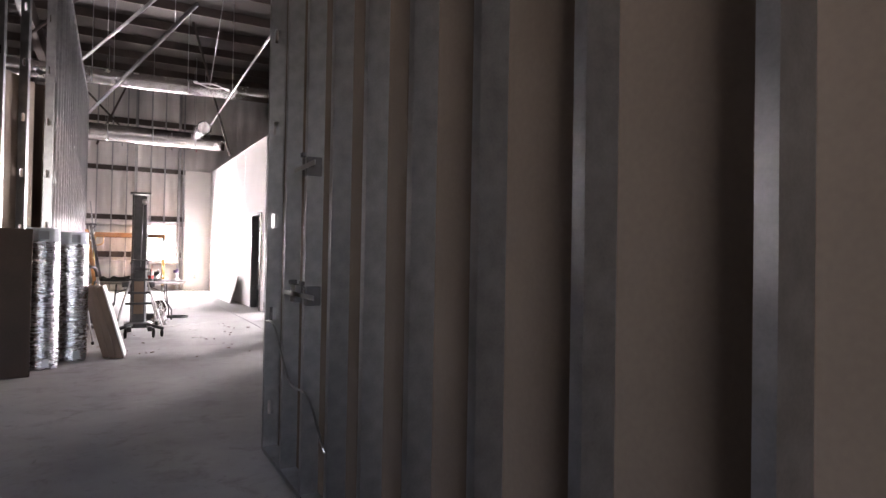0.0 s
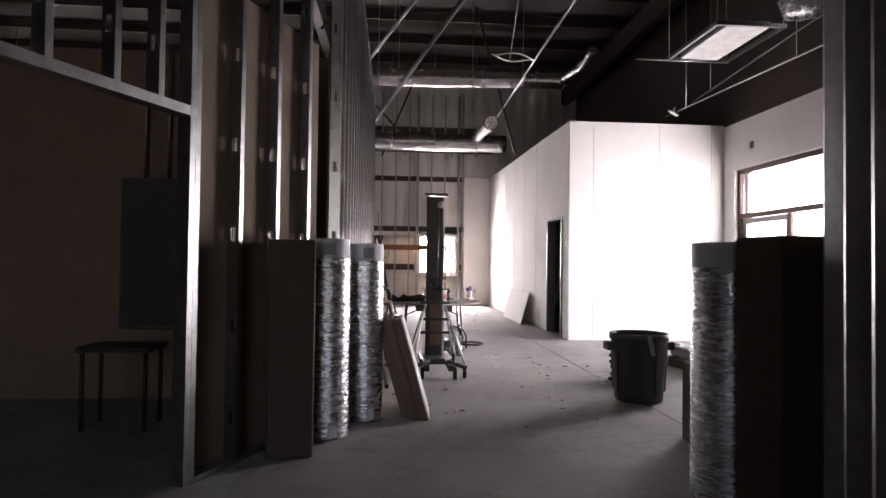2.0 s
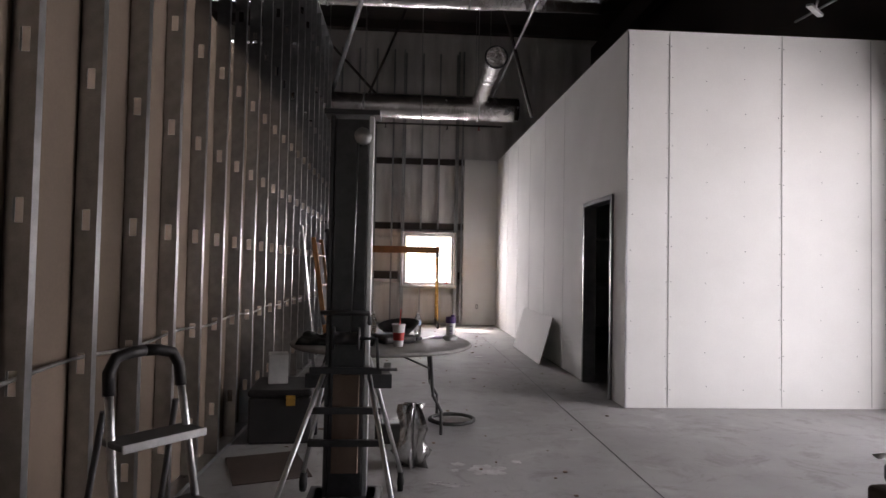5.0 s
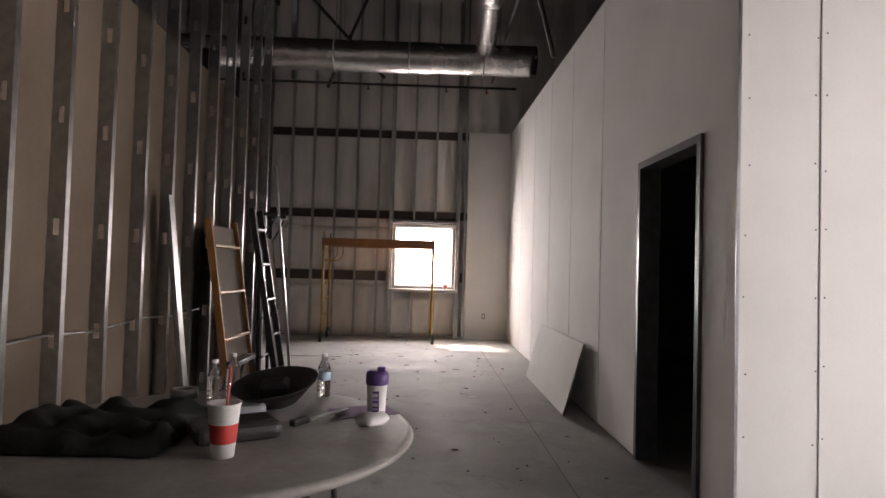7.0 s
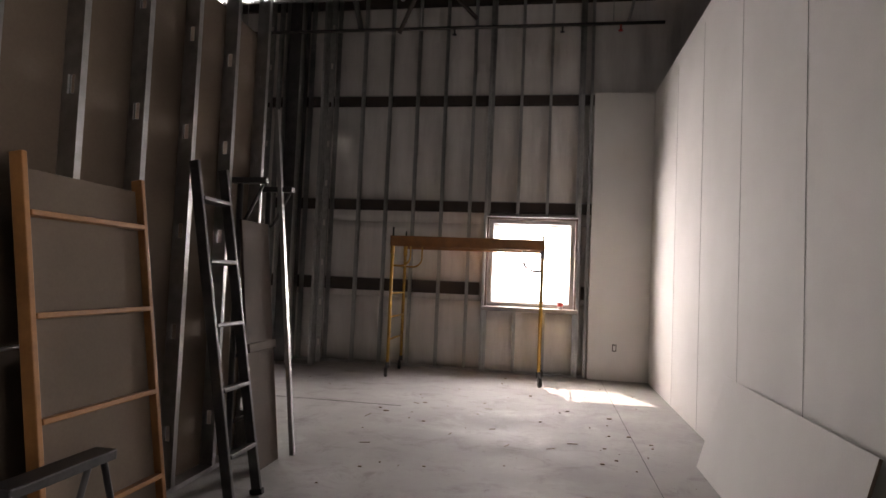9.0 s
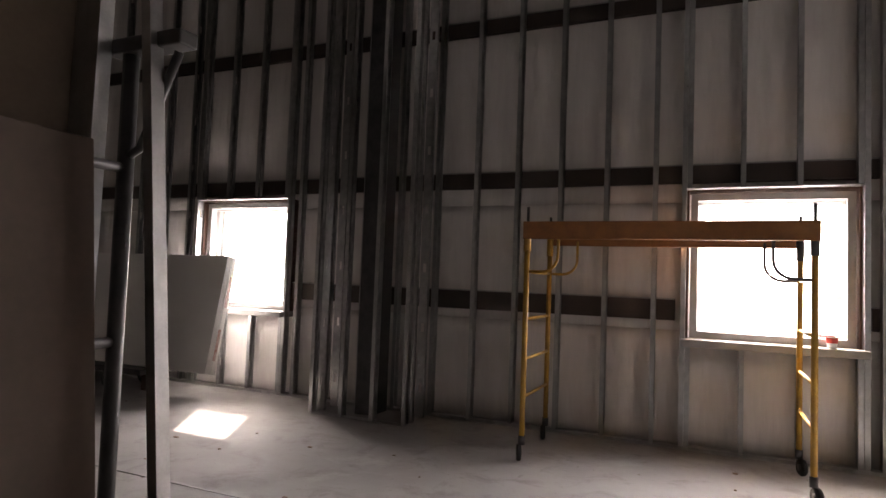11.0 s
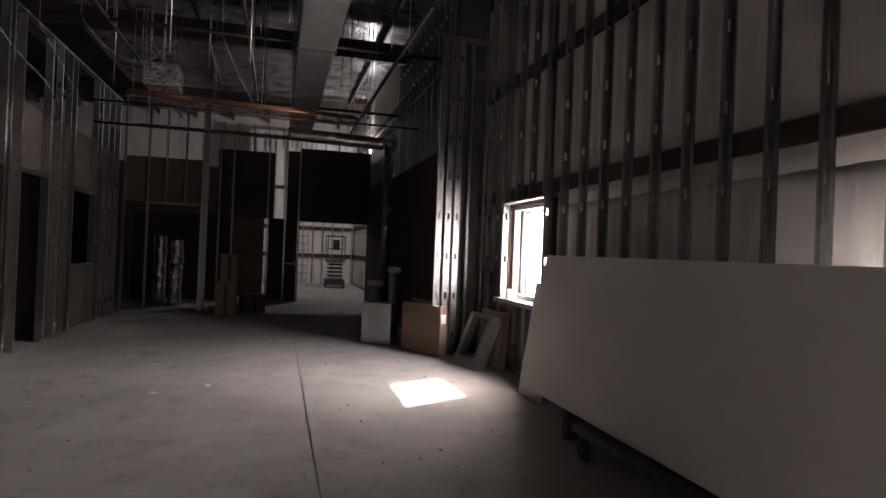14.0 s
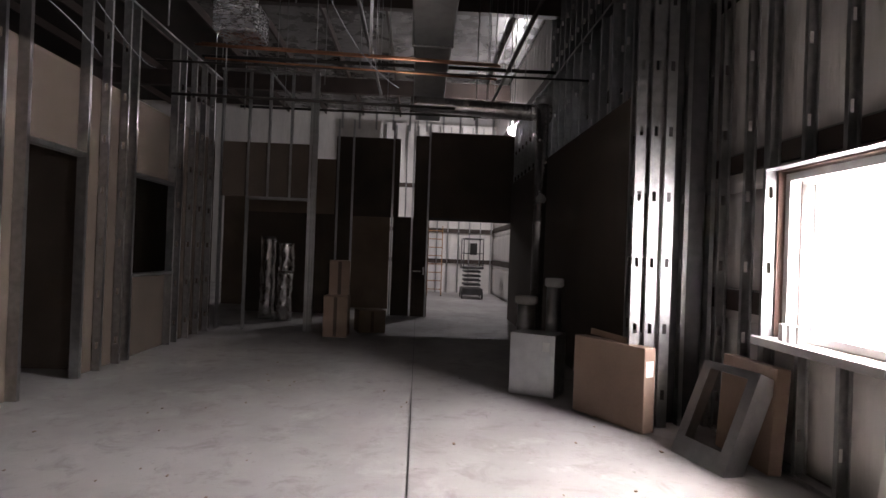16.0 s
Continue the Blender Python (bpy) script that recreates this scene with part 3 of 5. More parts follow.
def column_box(x0, x1, y0, h, label):
    c = tagged(new("column_furring"), label, "column", kind="structure")
    me = stud_mesh(h, 0.092)
    n = max(2, int((x1 - x0) / 0.3))
    for k in range(n + 1):
        shared("stud", me, c, pose(x0 + k * (x1 - x0) / n, y0, 0.005))
    for yy in np.arange(y0 + 0.15, 23.88, 0.25):
        for xx in (x0 - 0.002, x1 - 0.05):
            shared("stud", me, c, pose(xx + 0.092, yy, 0.005, 0, 0, 90))
    part("bottom_track", box(x0, y0 - 0.003, 0.001, x1 + 0.05, y0 + 0.095, 0.004), STEEL, c)
    part("top_track", box(x0, y0 - 0.003, h + 0.006, x1 + 0.05, 23.9, h + 0.03), STEEL, c)
    part("steel_column", box((x0 + x1) / 2 - 0.1, y0 + 0.2, 0.005, (x0 + x1) / 2 + 0.1, 23.85, 6.6), DKSTEEL, c)


column_box(-1.82, -0.75, 23.34, 6.6, "tall steel stud box round a building column")
column_box(-11.25, -10.88, 23.2, 4.85, "steel stud box round a column by the window")
triple = tagged(new("column_stud_group"), "three galvanised punched studs standing side by side", "column", kind="structure")
for yy in (23.1, 23.24, 23.38):
    shared("stud", stud_mesh(4.85, 0.092), triple, pose(-10.78, yy + 0.092, 0.005, 0, 0, 180))
part("bottom_track", box(-10.825, 23.08, 0.0005, -10.775, 23.49, 0.004), STEEL, triple)
part("top_track", box(-10.825, 23.08, 4.886, -10.775, 23.88, 4.91), STEEL, triple)
# added walls and lid that keep light out behind the hall openings
back = setting("wall_hall_rooms", box(-16.6, 15.4, 0.005, -8.6, 15.5, 3.4), GYPH, "added back wall that keeps the side rooms dark", "wall")
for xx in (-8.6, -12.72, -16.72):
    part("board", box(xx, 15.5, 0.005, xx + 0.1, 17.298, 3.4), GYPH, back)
setting("ceiling_hall_rooms", box(-16.7, 15.4, 3.402, -8.5, 17.298, 3.45), GYPH, "unseen lid added to keep light out of the side rooms", "ceiling")


# ---- things: starting space and corridor ----
def foil_roll(x, y, r, h, seed, label, turn=8):
    t = thing("insulation_roll", label, "insulation roll", pose(x, y, 0, 0, 0, seed * 47), "standing insulation rolls")
    bm, nz, na = bmesh.new(), 110, 72
    rings = []
    for k in range(nz + 1):
        z = 0.006 + (h - 0.15) * k / nz
        ring = []
        for q in range(na):
            a = 2 * math.pi * q / na
            d = Vector((math.cos(a), math.sin(a), 0))
            crease = 1 - abs(noise.noise(Vector((d.x * 2.6 + 0.8 * z, d.y * 2.6, z * 13.0 + seed * 9)))) * 2.4
            fine = 1 - abs(noise.noise(Vector((d.x * 6.0 + z * 2, d.y * 6.0, z * 34.0 + seed * 3)))) * 2.2
            rr = r * 0.975 + 0.0016 * crease + 0.001 * fine + 0.002 * noise.noise(Vector((d.x, d.y, z * 2.2 + seed)))
            ring.append(bm.verts.new((rr * d.x, rr * d.y, z)))
        rings.append(ring)
    for a, b in zip(rings, rings[1:]):
        for q in range(na):
            bm.faces.new((a[q], a[(q + 1) % na], b[(q + 1) % na], b[q])).smooth = True
    bm.faces.new(rings[0][::-1])
    bm.faces.new(rings[-1])
    part("foil_wrap", bm, FOIL, t)
    part("end_wrap", lathe([(r * 0.93, h - 0.155), (r * 0.96, h - 0.15), (r * 0.955, h - 0.012), (r * 0.93, h), (0.05, h - 0.004), (0.045, h - 0.03), (0.0, h - 0.03)], 40, 0.006, seed), BLUETINT, t, "pale plastic end wrap")
    part("label", box(-0.045, -r * 1.0, h - 0.125, 0.045, -r * 0.94, h - 0.035), GREYLAB, t, "grey square label", at=pose(0, 0, 0, 0, 0, -seed * 47 + turn))
    part("floor_tag", box(-0.035, -r * 1.03, 0.03, 0.035, -r * 0.97, 0.12), BLUETINT, t, "pale square sticker", at=pose(0, 0, 0, 0, 0, -seed * 47 + turn + 12))
    return t


foil_roll(0.475, 8.87, 0.168, 1.53, 1, "foil-faced insulation roll with pale end wrap, standing on floor")
foil_roll(0.745, 9.38, 0.152, 1.51, 2, "foil-faced insulation roll standing beside another roll")
foil_roll(2.955, 7.47, 0.225, 1.49, 3, "wrinkled foil insulation roll standing on concrete floor", 120)
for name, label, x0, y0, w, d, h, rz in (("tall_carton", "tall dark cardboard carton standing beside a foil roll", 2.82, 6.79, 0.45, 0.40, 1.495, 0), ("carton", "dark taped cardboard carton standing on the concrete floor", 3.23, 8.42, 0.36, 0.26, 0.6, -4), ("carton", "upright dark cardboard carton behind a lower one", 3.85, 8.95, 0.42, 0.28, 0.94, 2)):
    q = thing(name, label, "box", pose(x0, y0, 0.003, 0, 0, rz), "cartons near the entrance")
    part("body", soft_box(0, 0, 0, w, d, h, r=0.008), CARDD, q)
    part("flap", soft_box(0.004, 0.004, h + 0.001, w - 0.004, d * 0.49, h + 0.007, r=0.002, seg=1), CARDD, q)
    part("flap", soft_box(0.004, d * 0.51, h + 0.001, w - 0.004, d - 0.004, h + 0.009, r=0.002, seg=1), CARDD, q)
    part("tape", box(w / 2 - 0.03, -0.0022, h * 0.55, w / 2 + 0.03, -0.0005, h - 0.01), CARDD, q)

# Stands in shadow; that shade is given as the dark carton colour.
b = thing("tall_carton", "tall carton against studs, its shadow put into the dark colour", "box", pose(0.27, 8.46, 0.003, 0, 0, 6))
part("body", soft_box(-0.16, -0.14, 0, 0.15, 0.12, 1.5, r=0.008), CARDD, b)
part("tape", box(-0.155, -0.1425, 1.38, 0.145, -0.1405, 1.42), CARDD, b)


def bin_():
    t = thing("waste_bin", "dark grey round plastic bin with side handles", "bin", pose(3.46, 10.05, 0.003))
    prof = [(0.0, 0.0), (0.225, 0.0), (0.235, 0.02), (0.272, 0.60), (0.287, 0.605), (0.292, 0.64), (0.29, 0.67), (0.274, 0.672), (0.266, 0.62), (0.225, 0.04), (0.0, 0.035)]
    part("body", lathe(prof, 40), GREYP, t)
    for s in (-1, 1):
        part("handle", soft_box(s * 0.315 - 0.035, -0.07, 0.5, s * 0.315 + 0.035, 0.07, 0.585, r=0.015), GREYP, t)
    for k in range(8):
        a = k * math.pi / 4 + 0.3
        part("rib", tube([(0.247 * math.cos(a), 0.247 * math.sin(a), 0.1), (0.272 * math.cos(a), 0.272 * math.sin(a), 0.56)], 0.009, 6), GREYP, t)
    part("liner", lathe([(0.262, 0.55), (0.20, 0.6), (0.15, 0.56), (0.0, 0.58)], 24, 0.05, 4), BLACKP, t, "crumpled rubbish bag")
    part("cloth", soft_box(-0.022, -0.012, -0.2, 0.022, 0.0, 0.0, r=0.004), GREYLAB, t, "grey strap hanging over the rim", at=pose(-0.02, -0.292, 0.668, 5, -16, 0))


bin_()
rng = random.Random(11)
for k in range(9):
    q = thing("roofing_bundle", "dark wrapped bundle lying flat on the floor", "bundle", pose(5.1 + (k % 3) * 0.75 + rng.uniform(-0.05, 0.05), (11.75 if k < 6 else 10.62) + rng.uniform(-0.05, 0.05), 0.004 + 0.125 * (k // 3 if k < 6 else 0), 0, 0, rng.uniform(-8, 8)), "bundles stacked near the entrance")
    part("wrapped_pack", soft_box(-0.36, -0.5, 0, 0.36, 0.5, 0.122, r=0.03), CARDD if k < 3 else BLACKP, q)
q = thing("plastic_sheet", "crumpled pale plastic sheet over stacked bundles", "sheet", pose(5.85, 11.75, 0.255))
bm = bmesh.new()
g = [[bm.verts.new((-1.1 + 2.2 * i / 40, -0.5 + j / 20, 0.035 + 0.035 * noise.noise(Vector((i * 0.4, j * 0.5, 3))) + 0.02 * noise.noise(Vector((i * 1.3, j * 1.1, 9))))) for j in range(21)] for i in range(41)]
for i in range(40):
    for j in range(20):
        bm.faces.new((g[i][j], g[i + 1][j], g[i + 1][j + 1], g[i][j + 1])).smooth = True
bmesh.ops.solidify(bm, geom=bm.faces[:], thickness=0.004)
part("sheet", bm, PAPER, q)
for k in range(7):
    q = thing("scrap_sheet", "dark offcut lying in a loose pile", "offcut", pose(3.74 + rng.uniform(-0.06, 0.06), 10.95 + rng.uniform(-0.1, 0.1), 0.003 + 0.042 * k, 0, 0, rng.uniform(-25, 25)), "offcuts behind the bin")
    part("offcut", soft_box(-0.17, -0.2, 0, 0.17, 0.2, 0.038, r=0.004), BLACKP if k % 3 else CARDD, q)
for k, (x, y, ln) in enumerate(((1.14, 9.4, 0.56), (1.215, 9.3, 0.62), (1.29, 9.28, 0.46))):
    q = thing("flat_pack", "flat brown board pack on edge leaning by insulation rolls", "board", pose(x, y, 0.004) @ pose(0, 0, 0, 0, -16, -3), "leaning board packs")
    part("face", soft_box(-0.07, 0, 0.0, 0.0, ln, 0.9, r=0.004), WOODB, q)
    part("top_edge", box(-0.068, 0.004, 0.9005, -0.056, ln - 0.004, 0.906), GYPB, q)
    part("top_edge", box(-0.014, 0.004, 0.9005, -0.002, ln - 0.004, 0.906), GYPB, q)
    part("end_face", box(-0.062, -0.0035, 0.02, -0.006, -0.0005, 0.88), WOODB, q)
    # Entrance light on the outer pack's long side, painted as a white sheet.
    if k == 2:
        part("front_sheet", soft_box(0.001, 0.0, 0.0, 0.014, 0.44, 0.9, r=0.003), GYP, q, "pale sheet painting the entrance light on the pack's side")


def wheel(t, x, y, z, r, axis=0):
    m = pose(x, y, z, 0, 90, axis)
    w = part("wheel", lathe([(0, -0.018), (r * 0.9, -0.018), (r, -0.01), (r, 0.01), (r * 0.9, 0.018), (0, 0.018)], 20), RUBBER, t, at=m)
    part("hub", lathe([(0, -0.022), (r * 0.4, -0.022), (r * 0.4, 0.022), (0, 0.022)], 12), DKSTEEL, w)


def material_lift():
    t = thing("material_lift", "grey steel hand-winch material lift on casters", "lift", pose(1.52, 11.95, 0.0))
    part("base", soft_box(-0.2, -0.35, 0.1, 0.2, 0.12, 0.17, r=0.008), DKSTEEL, t)
    for s in (-1, 1):
        part("leg", soft_box(s * 0.14 - 0.03, -0.85, 0.1, s * 0.14 + 0.03, 0.1, 0.17, r=0.006), DKSTEEL, t)
        part("outrigger", tube([(s * 0.1, -0.7, 0.2), (s * 0.33, -0.78, 0.13)], 0.025, 8), DKSTEEL, t)
        part("brace", tube([(s * 0.11, -0.04, 0.86), (s * 0.31, -0.72, 0.17)], 0.013, 8), ALU, t)
        part("rear_brace", tube([(s * 0.11, 0.05, 0.9), (s * 0.3, 0.5, 0.12)], 0.013, 8), ALU, t)
        wheel(t, s * 0.19, -0.8, 0.075, 0.074)
        wheel(t, s * 0.31, -0.74, 0.06, 0.059)
        wheel(t, s * 0.3, 0.5, 0.06, 0.059)
    for s in (-1, 1):
        part("mast_rail", soft_box(s * 0.105 - 0.012, -0.05, 0.17, s * 0.105 + 0.012, 0.06, 2.22, r=0.004), ALU if s > 0 else DKSTEEL, t)
    part("mast_section", soft_box(-0.09, -0.06, 0.17, 0.09, 0.03, 2.2, r=0.006), DKSTEEL, t)
    part("mast_section", soft_box(-0.07, -0.085, 0.3, 0.07, -0.063, 0.82, r=0.004), CARD, t, "dull tan cover plate")
    part("top_plate", soft_box(-0.15, -0.08, 2.222, 0.15, 0.08, 2.25, r=0.004), DKSTEEL, t)
    part("pulley", lathe([(0, -0.02), (0.045, -0.02), (0.03, 0), (0.045, 0.02), (0, 0.02)], 16), ALU, t, at=pose(0.06, -0.09, 2.1, 90))
    for z in (0.45, 0.62, 0.83):
        part("crossbar", soft_box(-0.19, -0.12, z, 0.19, -0.088, z + 0.035, r=0.004), DKSTEEL, t)
    w = part("winch", lathe([(0, -0.07), (0.06, -0.07), (0.06, -0.06), (0.035, -0.06), (0.035, 0.06), (0.06, 0.06), (0.06, 0.07), (0, 0.07)], 18), DKSTEEL, t, at=pose(0, -0.13, 1.02, 0, 90, 0))
    part("crank", tube([(0, 0, 0.07), (0, 0, 0.16), (0.16, 0, 0.17), (0.16, 0, 0.27)], 0.01, 8), DKSTEEL, w)
    part("fork_carriage", soft_box(-0.24, 0.07, 0.72, 0.24, 0.11, 0.8, r=0.005), DKSTEEL, t)
    for s in (-1, 1):
        part("fork", soft_box(s * 0.2 - 0.025, 0.11, 0.72, s * 0.2 + 0.025, 0.75, 0.76, r=0.005), DKSTEEL, t)
    part("handle", tube([(-0.12, -0.12, 1.1), (-0.12, -0.22, 1.16), (0.12, -0.22, 1.16), (0.12, -0.12, 1.1)], 0.013, 8), DKSTEEL, t)
    part("cable", tube([(0.02, -0.1, 1.05), (0.04, -0.095, 2.1)], 0.004, 5), STEEL, t)


material_lift()

wr = thing("wrapped_bottle_pack", "crumpled clear plastic wrap on the floor by the lift", "packaging", pose(1.9, 12.95, 0.004))
part("wrap", lathe([(0, 0), (0.07, 0.0), (0.085, 0.1), (0.06, 0.2), (0.08, 0.28), (0.06, 0.38), (0.03, 0.43), (0, 0.44)], 30, 0.14, 2), FOILD, wr)


def folding_table():
    t = thing("round_folding_table", "round dusty grey plastic folding table with black legs", "table", pose(1.63, 14.08, 0))
    part("tabletop", lathe([(0, 0.70), (0.75, 0.70), (0.785, 0.705), (0.80, 0.72), (0.795, 0.735), (0.77, 0.74), (0, 0.74)], 56), TABLEP, t)
    for s in (-1, 1):
        part("leg_frame", tube([(s * 0.42, -0.3, 0.70), (s * 0.45, -0.3, 0.32), (s * 0.52, -0.34, 0.2), (s * 0.52, -0.34, 0.004)], 0.014, 8), BLACKP, t)
        part("leg_frame", tube([(s * 0.42, 0.3, 0.70), (s * 0.45, 0.3, 0.32), (s * 0.52, 0.34, 0.2), (s * 0.52, 0.34, 0.004)], 0.014, 8), BLACKP, t)
        part("stretcher", tube([(s * 0.45, -0.3, 0.34), (s * 0.45, 0.3, 0.34)], 0.012, 8), BLACKP, t)
        part("brace", tube([(s * 0.43, 0, 0.5), (0, 0, 0.69)], 0.009, 8), BLACKP, t)


folding_table()
TZ = 0.742


def bottle(x, y, label, paper=False):
    t = thing("water_bottle", label, "bottle", pose(x, y, TZ))
    part("body", lathe([(0, 0), (0.03, 0), (0.033, 0.01), (0.031, 0.05), (0.033, 0.06), (0.033, 0.13), (0.03, 0.15), (0.014, 0.185), (0.013, 0.2)], 20), CLEARP, t)
    part("cap", lathe([(0.015, 0.2), (0.015, 0.215), (0, 0.215)], 16), PAPER, t)
    for z in (0.03, 0.05, 0.07, 0.135):
        part("rib", lathe([(0.0325, z - 0.003), (0.0342, z), (0.0325, z + 0.003)], 20), CLEARP, t)
    if paper:
        part("label", lathe([(0.0345, 0.085), (0.0345, 0.125)], 20), BLUELAB, t, "pale blue paper label")


bottle(1.96, 14.72, "half-full clear plastic water bottle on the table", True)
bottle(1.52, 14.66, "clear plastic water bottle standing on the table")
bottle(1.50, 14.45, "clear plastic bottle beside a tape roll")

t = thing("shaker_cup", "white shaker cup with a dark purple lid", "cup", pose(2.26, 14.3, TZ))
part("body", lathe([(0, 0), (0.036, 0), (0.038, 0.01), (0.046, 0.15), (0, 0.15)], 24), PAPER, t)
part("lid", lathe([(0.048, 0.148), (0.05, 0.155), (0.05, 0.19), (0.044, 0.205), (0, 0.205)], 24), PURPLE, t, "dark purple screw lid")
part("spout", soft_box(0.0, -0.018, 0.2, 0.036, 0.018, 0.226, r=0.006), PURPLE, t)
for k in range(5):
    z = 0.03 + 0.021 * k
    part("mark", box(-0.016, -0.0395 - 0.054 * z - 0.0012, z, 0.012, -0.03, z + (0.006 if k % 2 else 0.011)), PURPLE, t, "dark printed bar")
part("mark", box(0.009, -0.0455, 0.03, 0.013, -0.03, 0.125), PURPLE, t, "dark printed bar")
t = thing("purple_paper", "purple paper sheet lying on the table", "paper", pose(2.2, 14.42, TZ, 0, 0, 24))
part("sheet", box(-0.14, -0.1, 0, 0.13, 0.1, 0.002), LILAC, t)
t = thing("paper_wad", "crumpled white paper towel by the shaker cup", "paper", pose(2.25, 14.19, TZ))
part("wad", lathe([(0, 0), (0.05, 0.0), (0.07, 0.02), (0.05, 0.04), (0, 0.045)], 18, 0.05, 7), PAPER, t)
t = thing("upturned_bowl", "black plastic dish full of fittings on the table", "bowl", pose(1.78, 14.5, TZ + 0.022, 12, -6, 0))
part("bowl", lathe([(0, 0), (0.10, 0), (0.19, 0.085), (0.2, 0.095), (0.192, 0.096), (0.1, 0.02), (0, 0.015)], 32, 0.01, 5), BLACKP, t)
part("fitting", soft_box(-0.07, -0.05, 0.02, 0.06, 0.06, 0.1, r=0.02), BLACKP, t)
t = thing("paper_cup", "white paper cup with a red band", "cup", pose(1.78, 13.72, TZ))
part("body", lathe([(0, 0), (0.038, 0), (0.055, 0.178), (0.058, 0.18), (0.058, 0.185), (0.052, 0.184), (0.036, 0.006), (0, 0.006)], 32), PAPER, t)
part("straw", tube([(0.0, 0.01, 0.02), (0.016, 0.0, 0.31)], 0.0045, 8), RED, t, "red drinking straw")
part("band", lathe([(0.0432, 0.05), (0.0492, 0.115)], 32), RED, t, "red printed band")
t = thing("tape_roll", "roll of pale tape lying on the table", "tape", pose(1.3, 14.62, TZ))
part("roll", lathe([(0.04, 0), (0.065, 0), (0.065, 0.045), (0.04, 0.045), (0.04, 0)], 24), TABLEP, t)
t = thing("tool_pouch", "dark canvas tool pouch lying on the table", "pouch", pose(1.75, 13.95, TZ, 0, 0, 30))
part("pouch", soft_box(-0.16, -0.1, 0, 0.16, 0.1, 0.07, r=0.03, seg=3), BLACKP, t)
# Made-up cloth in place of the coiled cables and dark clutter.
t = thing("jacket", "dark rumpled cloth standing in for cables and table clutter", "jacket", pose(1.25, 14.1, TZ))
bm = bmesh.new()
g = [[bm.verts.new((-0.32 + 0.64 * i / 24, -0.42 + 0.6 * j / 20, max(0.006, 0.05 + 0.06 * noise.noise(Vector((i * 0.25, j * 0.3, 5)))) * (1 if 0 < i < 24 and 0 < j < 20 else 0.1))) for j in range(21)] for i in range(25)]
for i in range(24):
    for j in range(20):
        bm.faces.new((g[i][j], g[i + 1][j], g[i + 1][j + 1], g[i][j + 1])).smooth = True
bmesh.ops.solidify(bm, geom=bm.faces[:], thickness=0.004)
part("cloth", bm, mat("dark_cloth", (0.035, 0.04, 0.035), rough=0.95, scale=8, bump=0.5), t)
t = thing("work_gloves", "rumpled dark gloves with a pale cuff on the table", "gloves", pose(1.66, 14.28, TZ, 0, 0, 15))
part("cloth", soft_box(-0.11, -0.06, 0, 0.12, 0.06, 0.05, r=0.022, seg=3), GREYLAB, t)
t = thing("hand_tool", "dark hand tool with a pale blade on the table", "tool", pose(1.98, 14.2, TZ, 0, 0, 60))
part("grip", soft_box(-0.1, -0.018, 0, 0.0, 0.018, 0.03, r=0.01), BLACKP, t)
part("blade", box(0.0, -0.013, 0.008, 0.27, 0.013, 0.012), ALU, t)
t = thing("grinder_box", "small black power tool case under the table", "tool", pose(1.75, 13.55, 0.003))
part("case", soft_box(-0.14, -0.1, 0, 0.14, 0.1, 0.16, r=0.02), BLACKP, t)
t = thing("hose_ring", "coiled black hose lying on the floor", "hose", pose(2.28, 14.2, 0.018))
part("coil", tube([((0.2 + 0.01 * math.sin(a * 0.5)) * math.cos(a), 0.2 * math.sin(a), 0.006 * a / 6.28) for a in np.linspace(0, 4 * math.pi, 60)], 0.014, 8), RUBBER, t)


def step_ladder(m, w, h, material, rungs, label, top=False):
    t = thing("ladder", label, "ladder", m)
    for s in (-1, 1):
        part("rail", soft_box(s * w / 2 - 0.014, -0.03, 0, s * w / 2 + 0.014, 0.03, h, r=0.005), material, t)
        part("foot", soft_box(s * w / 2 - 0.02, -0.04, -0.004, s * w / 2 + 0.02, 0.04, 0.03, r=0.004), RUBBER, t)
    for k in range(rungs):
        z = h * (k + 0.8) / (rungs + 0.4)
        part("rung", soft_box(-w / 2 + 0.014, -0.035, z - 0.012, w / 2 - 0.014, 0.035, z + 0.012, r=0.004), ALU if material is ALU else material, t)
    if top:
        part("top_cap", soft_box(-w / 2 - 0.03, -0.06, h, w / 2 + 0.03, 0.06, h + 0.05, r=0.012), BLACKP, t)
    return t


# against the partition: rz 90 turns the ladder's width along y, ry leans it
def lean(x, y, deg, rz=90):
    return pose(x, y, 0.005) @ pose(0, 0, 0, 0, -deg, 0) @ pose(0, 0, 0, 0, 0, rz)




